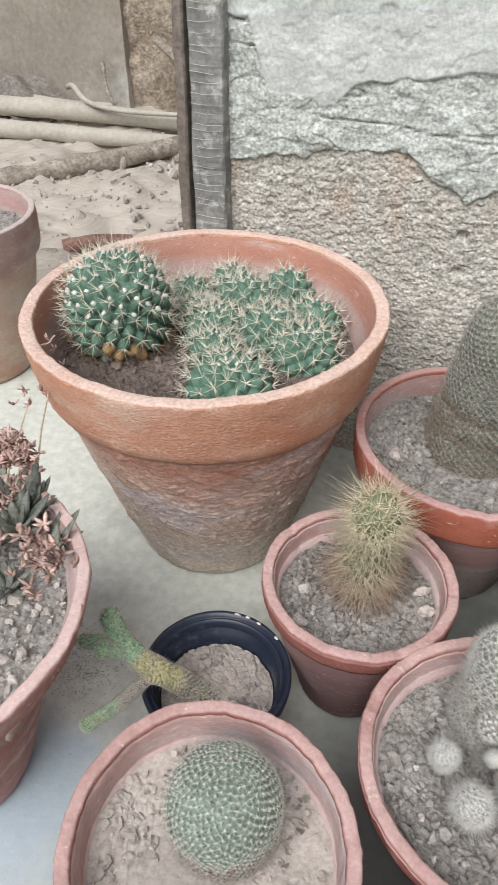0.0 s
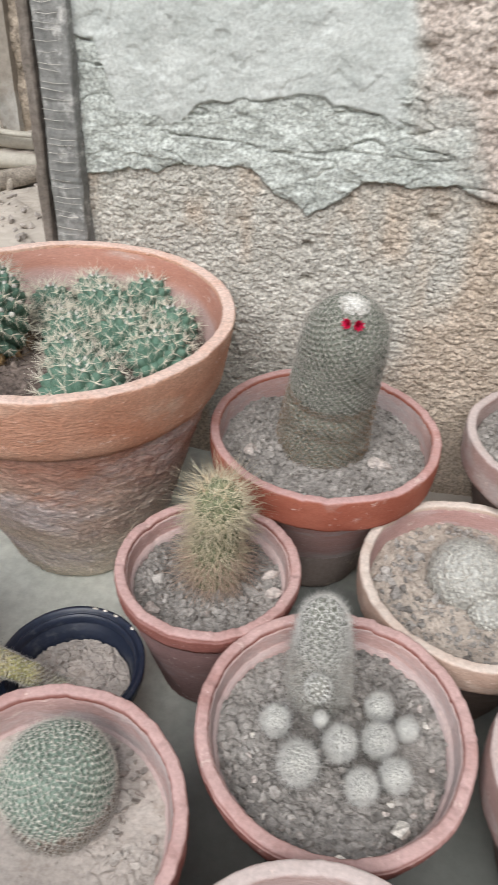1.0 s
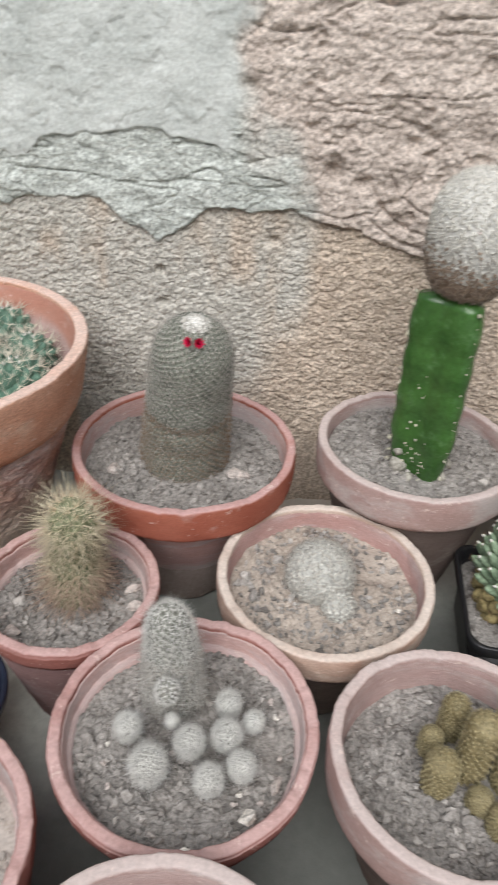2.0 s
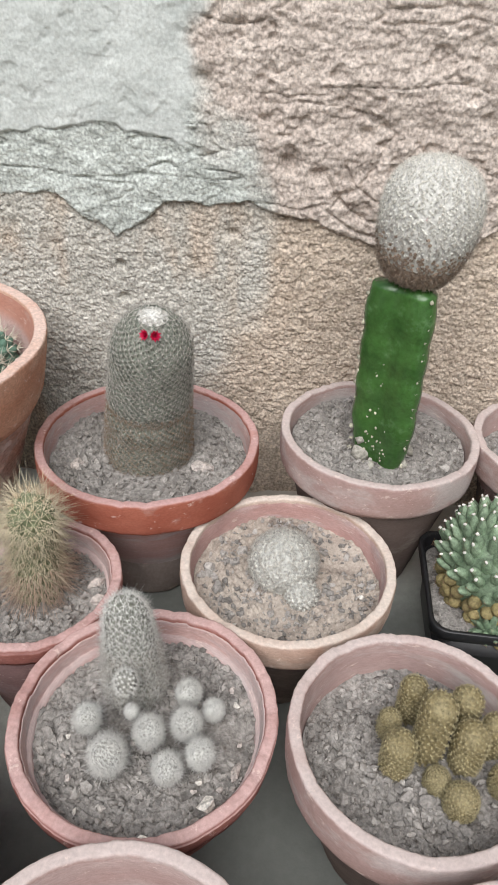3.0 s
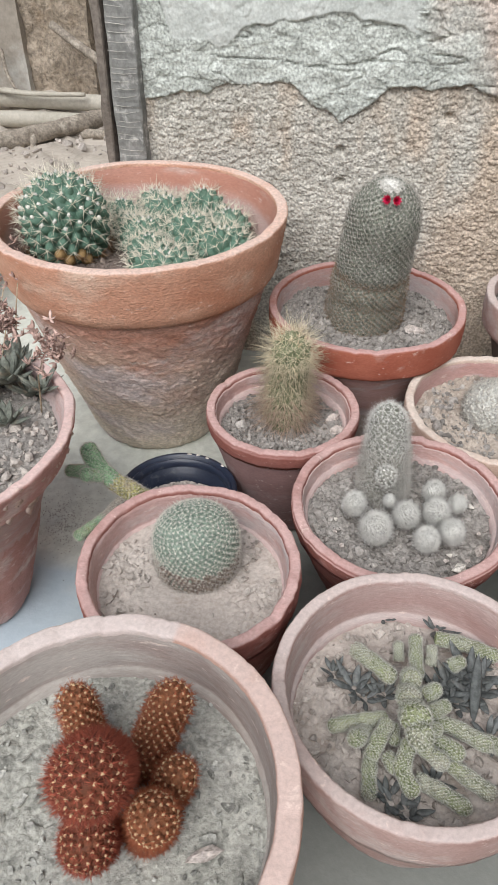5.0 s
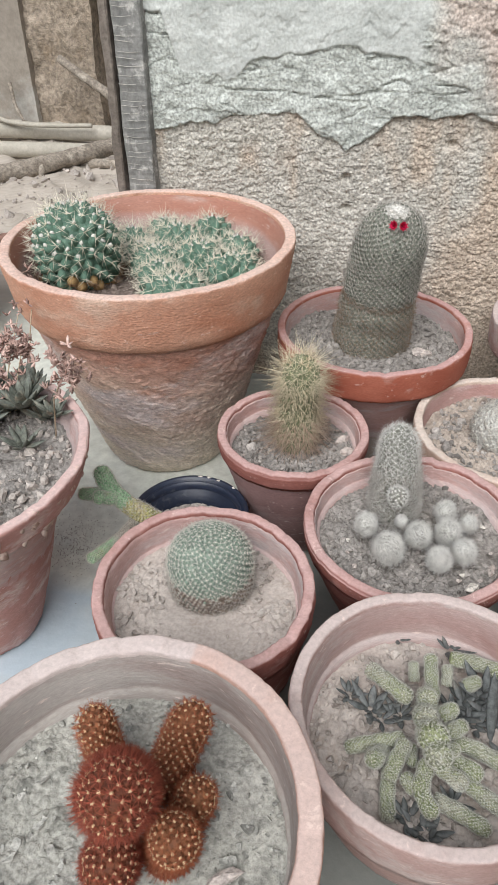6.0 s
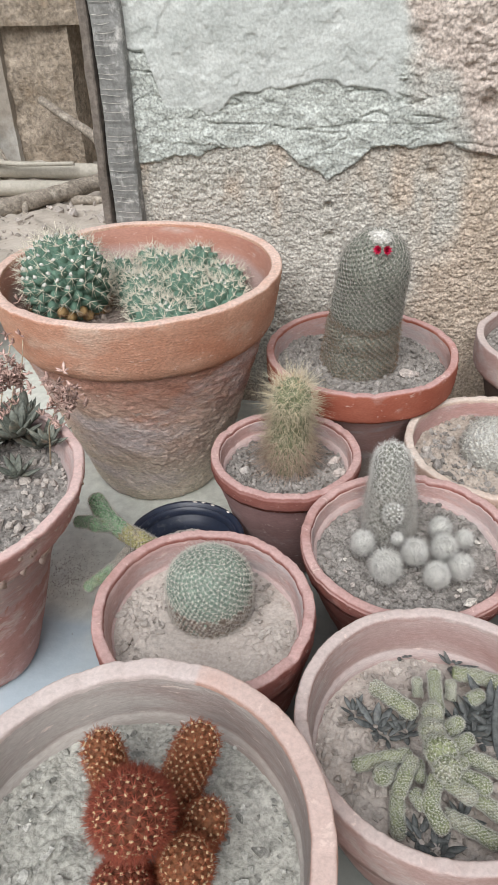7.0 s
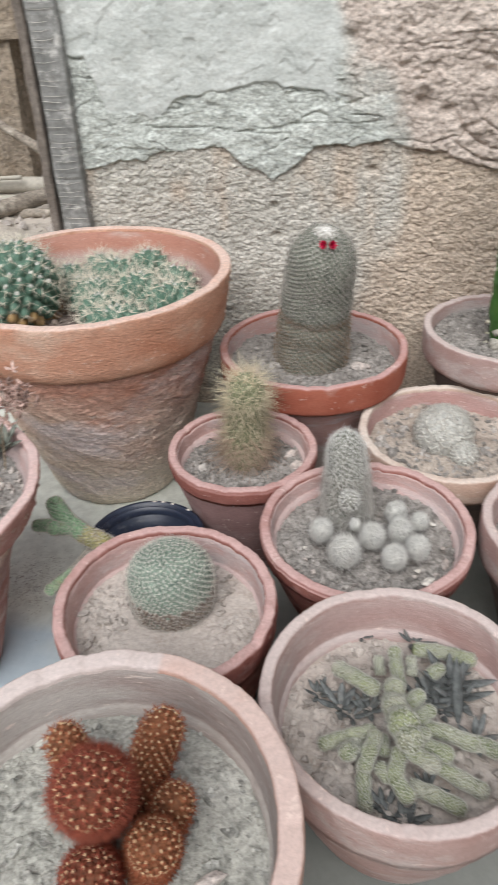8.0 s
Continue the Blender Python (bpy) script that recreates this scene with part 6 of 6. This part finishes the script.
# ---- yard behind ----
def lumpy_wall(name, x0, x1, z0, z1, y, mat, label, seed, amp=0.02, step=0.02, depth=0.4):
    nx, nz = int((x1 - x0) / step) + 2, int((z1 - z0) / step) + 2
    x, z = np.meshgrid(np.linspace(x0, x1, nx), np.linspace(z0, z1, nz))
    r = amp * fbm(x * 5, z * 5, seed, 4) + amp * 0.5 * fbm(x * 22, z * 22, seed + 4, 4)
    s = Soup().add(np.stack([x, y - r, z], -1).reshape(-1, 3), grid_faces(nz, nx))
    for e in (0, -1):
        col = np.stack([np.stack([x[:, e], y - r[:, e], z[:, e]], 1), np.stack([x[:, e], np.full(nz, y + depth), z[:, e]], 1)], 1)
        s.add(col.reshape(-1, 3), grid_faces(nz, 2))
        row = np.stack([np.stack([x[e], y - r[e], z[e]], 1), np.stack([x[e], np.full(nx, y + depth), z[e]], 1)], 1)
        s.add(row.reshape(-1, 3), grid_faces(nx, 2))
    return tagged(part(name, s, mat), label, "wall", kind="structure")


lumpy_wall("wall_back_plaster", -5.0, -1.245, -0.05, 2.4, 2.10, OLD_PLASTER, "brown-grey yard wall with pale patches of old plaster", 81, 0.008, 0.03)
lumpy_wall("wall_back_lintel", -1.24, 1.2, 0.435, 2.4, 2.10, ADOBE, "adobe wall above a low recess", 82, 0.014, 0.02)
lumpy_wall("wall_back_pier", -1.30, -1.015, -0.05, 0.60, 2.118, ADOBE, "rough adobe pier inside the recess", 83, 0.030, 0.012)
lumpy_wall("wall_back_recess", -1.03, 1.2, -0.05, 0.60, 2.48, ADOBE, "shaded adobe back of the recess", 84, 0.02, 0.02)


def light_blocker(name, x0, x1, y0, y1, label):
    """A plain wall out of view, added to hold back light from low down."""
    tagged(part(name, box(x0, x1, y0, y1, -0.05, 2.6, bevel=0.02), ADOBE), label, "wall", kind="structure")


# three assumed walls, never in view, that narrow the open sky
light_blocker("wall_south", -5.4, 4.4, -4.6, -4.2, "unseen plain wall added behind to block low light")
light_blocker("wall_west", -5.4, -5.0, -4.2, 2.6, "unseen plain wall added at the side to block low light")
light_blocker("wall_east", 3.0, 3.4, -4.2, 1.0, "unseen plain wall added at the side to block low light")


def pole(places, r0, r1, mat, label, seed, name="pole", category="pole", lumps=0.12):
    base = Vector(places[0])
    st = Stem([tuple(Vector(p) - base) for p in places], lambda L: [(0, 0.001), (0.001, r0)] + [(L * k, r0 + (r1 - r0) * k) for k in np.linspace(0.05, 0.97, 26)] + [(L * 0.999, r1), (L, 0.001)])
    return single(name, st.skin(Soup(), 18, lumps, seed), mat, tuple(base), label, category, "poles on the mud")


pole([(-2.1, 1.66, 0.045), (-1.47, 1.71, 0.045), (-0.90, 1.80, 0.035)], 0.030, 0.020, POLE, "long pale peeled pole lying on the mud", 1)
pole([(-1.75, 1.84, 0.06), (-1.40, 1.90, 0.06), (-0.80, 1.93, 0.05)], 0.030, 0.022, POLE, "pale peeled pole lying behind another", 2)
pole([(-1.36, 1.26, 0.035), (-1.18, 1.38, 0.035), (-0.99, 1.61, 0.04), (-0.80, 1.90, 0.05)], 0.026, 0.022, BARK, "crooked dark branch with knots", 3, "branch", "branch", 0.3)
pole([(-0.985, 1.60, 0.045), (-0.975, 1.575, 0.02), (-0.970, 1.56, 0.0)], 0.010, 0.005, BARK, "broken stub of a branch", 4, "stub", "branch")
pole([(-1.08, 1.49, 0.03), (-1.07, 1.47, 0.012), (-1.065, 1.455, 0.0)], 0.009, 0.004, BARK, "broken stub of a branch", 5, "stub", "branch")
pole([(-1.16, 1.62, 0.015), (-0.98, 1.72, 0.018), (-0.78, 1.74, 0.02)], 0.016, 0.013, BARK, "grey stick half sunk in mud", 6, "branch", "branch")
pole([(-1.60, 2.00, 0.05), (-1.40, 1.99, 0.045), (-1.26, 2.04, 0.04)], 0.020, 0.016, POLE, "short pale pole by the wall", 7)
pole([(-1.395, 1.99, 0.10), (-1.33, 1.93, 0.13), (-1.27, 1.88, 0.085), (-1.12, 1.86, 0.082), (-0.95, 1.88, 0.085)], 0.008, 0.006, POLE, "thin bent pale stick across the poles", 8, "stick", "stick")
pole([(-1.31, 2.07, 0.16), (-1.29, 2.04, 0.10), (-1.24, 2.00, 0.05)], 0.007, 0.004, BARK, "forked dark twig against the wall", 9, "twig", "stick")
pole([(-1.24, 2.02, 0.045), (-1.20, 2.01, 0.05), (-1.17, 2.0, 0.055)], 0.005, 0.003, BARK, "dark twig on the mud", 12, "twig", "stick")
pole([(-1.115, 2.06, 0.235), (-1.02, 2.02, 0.19), (-0.92, 1.98, 0.15), (-0.80, 1.93, 0.06)], 0.012, 0.016, BARK, "crooked stick leaning out of the recess", 10, "stick", "stick")
pole([(-0.850, 1.115, 0.020), (-0.80, 1.155, 0.026), (-0.735, 1.195, 0.022)], 0.017, 0.013, REDWOOD, "short reddish-brown chunk of wood on the mud", 11, "wood_chunk", "wood")
pole([(-0.885, 1.085, 0.012), (-0.872, 1.095, 0.014), (-0.858, 1.105, 0.012)], 0.012, 0.010, BARK, "small dark lump of wood on the mud", 15, "wood_chunk", "wood")


def tarp():
    x, y = np.meshgrid(np.linspace(-2.4, -1.42, 90), np.linspace(1.86, 2.08, 30))
    z = 0.05 + 0.10 * smoothstep(1.86, 2.0, y) + 0.022 * np.sin(x * 9 + 6 * fbm(x * 3, y * 6, 5)) + 0.03 * fbm(x * 7, y * 22, 91, 4)
    z *= smoothstep(-1.42, -1.60, x) * 0.5 + 0.2
    s = Soup().add(np.stack([x, y, z], -1).reshape(-1, 3), grid_faces(30, 90))
    single("tarpaulin", s, TARP, (0, 0, 0), "crumpled dark grey tarpaulin along the wall", "tarpaulin")


tarp()
rng = np.random.default_rng(55)
rubble = Soup()
for tv, tf in STONES:
    n = 420
    px, py = rng.uniform(-1.9, -0.35, n), rng.uniform(0.98, 2.05, n)
    keep = fbm(px * 6, py * 6, 92, 3) > -0.15
    px, py = px[keep], py[keep]
    s = 0.003 + 0.018 * rng.uniform(0, 1, len(px)) ** 4
    U, V, N = turned_axes(rng, len(px))
    stamp(rubble, tv, tf, np.stack([px, py, ground_height(px, py) + s * 0.1], 1), U, V, N, s[:, None] * rng.uniform(0.4, 1.3, (len(px), 3)))
single("mud_clods", rubble, GRIT_PALE, (0, 0, 0), "dry mud clods and litter on the yard", "rubble", kind="stuff", smooth=False)

# ---- stones and bits on the soil ----
stone((0.1293, 0.2240, 0.1285), (0.0100, 0.0070, 0.0050), PEBBLE_WHITE, "white pebble on gritty soil", 0, 0.3)
stone((0.1460, 0.2500, 0.1280), (0.0045, 0.0125, 0.0038), PEBBLE_GREY, "flat pinkish-grey pebble lying on gritty soil", 1, -0.25)
for k, (x, y, s) in enumerate([(0.121, 0.240, 0.0040), (0.128, 0.246, 0.0032), (0.136, 0.236, 0.0036), (0.139, 0.305, 0.0040), (0.134, 0.318, 0.0045), (0.146, 0.272, 0.0036), (0.018, 0.262, 0.0030), (0.020, 0.246, 0.0028), (0.028, 0.230, 0.0040), (0.040, 0.208, 0.0030), (0.067, 0.262, 0.003), (0.118, 0.232, 0.003)]):
    stone((x, y, 0.1265), (s, s * 0.8, s * 0.6), PEBBLE_GREY if k % 3 else PEBBLE_WHITE, "small pale stone chip on gritty soil", k, k * 0.9)
stone((-0.098, 0.352, 0.1225), (0.0100, 0.0075, 0.0065), PEBBLE_GREY, "pale lump of dry earth", 2, 0.4)
stone((-0.110, 0.368, 0.1215), (0.0055, 0.0045, 0.004), PEBBLE_GREY, "pale lump of dry earth", 3, 1.4)
stone((-0.008, 0.420, 0.1225), (0.0120, 0.0090, 0.0070), PEBBLE_GREY, "grey lump of dry earth", 1, 0.8)
stone((0.000, 0.400, 0.1215), (0.0075, 0.0090, 0.0055), PEBBLE_GREY, "grey lump of dry earth", 0, 2.0)
stone((-0.064, 0.548, 0.160), (0.0130, 0.0110, 0.0080), PEBBLE_GREY, "rounded grey lump of earth", 2, 0.2)
stone((0.069, 0.566, 0.160), (0.0150, 0.0125, 0.0065), PEBBLE_GREY, "flat grey stone on crumbly soil", 3, 0.5)
stone((0.240, 0.440, 0.122), (0.0030, 0.0048, 0.0028), PEBBLE_WHITE, "white chip at the rim of the bowl", 1, 0.5)
stone((-0.336, 0.437, 0.236), (0.0060, 0.0085, 0.0040), PEBBLE_GREY, "flat pale stone on dark soil", 0, 0.5)
for k, (x, y, z, s, t) in enumerate([(-0.0127, -0.0554, 0.169, 0.014, 0.6), (-0.040, -0.012, 0.170, 0.0105, 1.3), (-0.0505, -0.040, 0.170, 0.006, 0.2)]):
    stone((x, y, z), (s, s * 0.45, s * 0.22), PEBBLE_WHITE if k else PEBBLE_GREY, "flat pale shard on gritty soil", k + 1, t)
stone((0.0930, 0.1870, 0.1440), (0.0075, 0.0042, 0.0016), PEBBLE_WHITE, "crumpled white scrap caught at the rim", 2, 0.3)
stone((0.1110, 0.1960, 0.1360), (0.0055, 0.0034, 0.0016), PEBBLE_WHITE, "thin white scrap on gritty soil", 1, 1.1)
stone((0.0700, 0.1160, 0.1330), (0.0036, 0.0026, 0.0022), PEBBLE_WHITE, "pale curled scrap between the fingers", 3, 0.7)
rng = np.random.default_rng(71)
litter = Soup()
for tv, tf in STONES:
    n = 130
    px, py = rng.normal(-0.300, 0.022, n), rng.normal(0.315, 0.026, n)
    s = rng.uniform(0.0003, 0.0009, n)
    U, V, N = turned_axes(rng, n)
    stamp(litter, tv, tf, np.stack([px, py, s * 0.4], 1), U, V, N, s[:, None] * np.ones((1, 3)))
single("floor_grit", litter, SOIL, (0, 0, 0), "dark crumbs of earth strewn on the cement floor", "soil", kind="stuff", smooth=False)
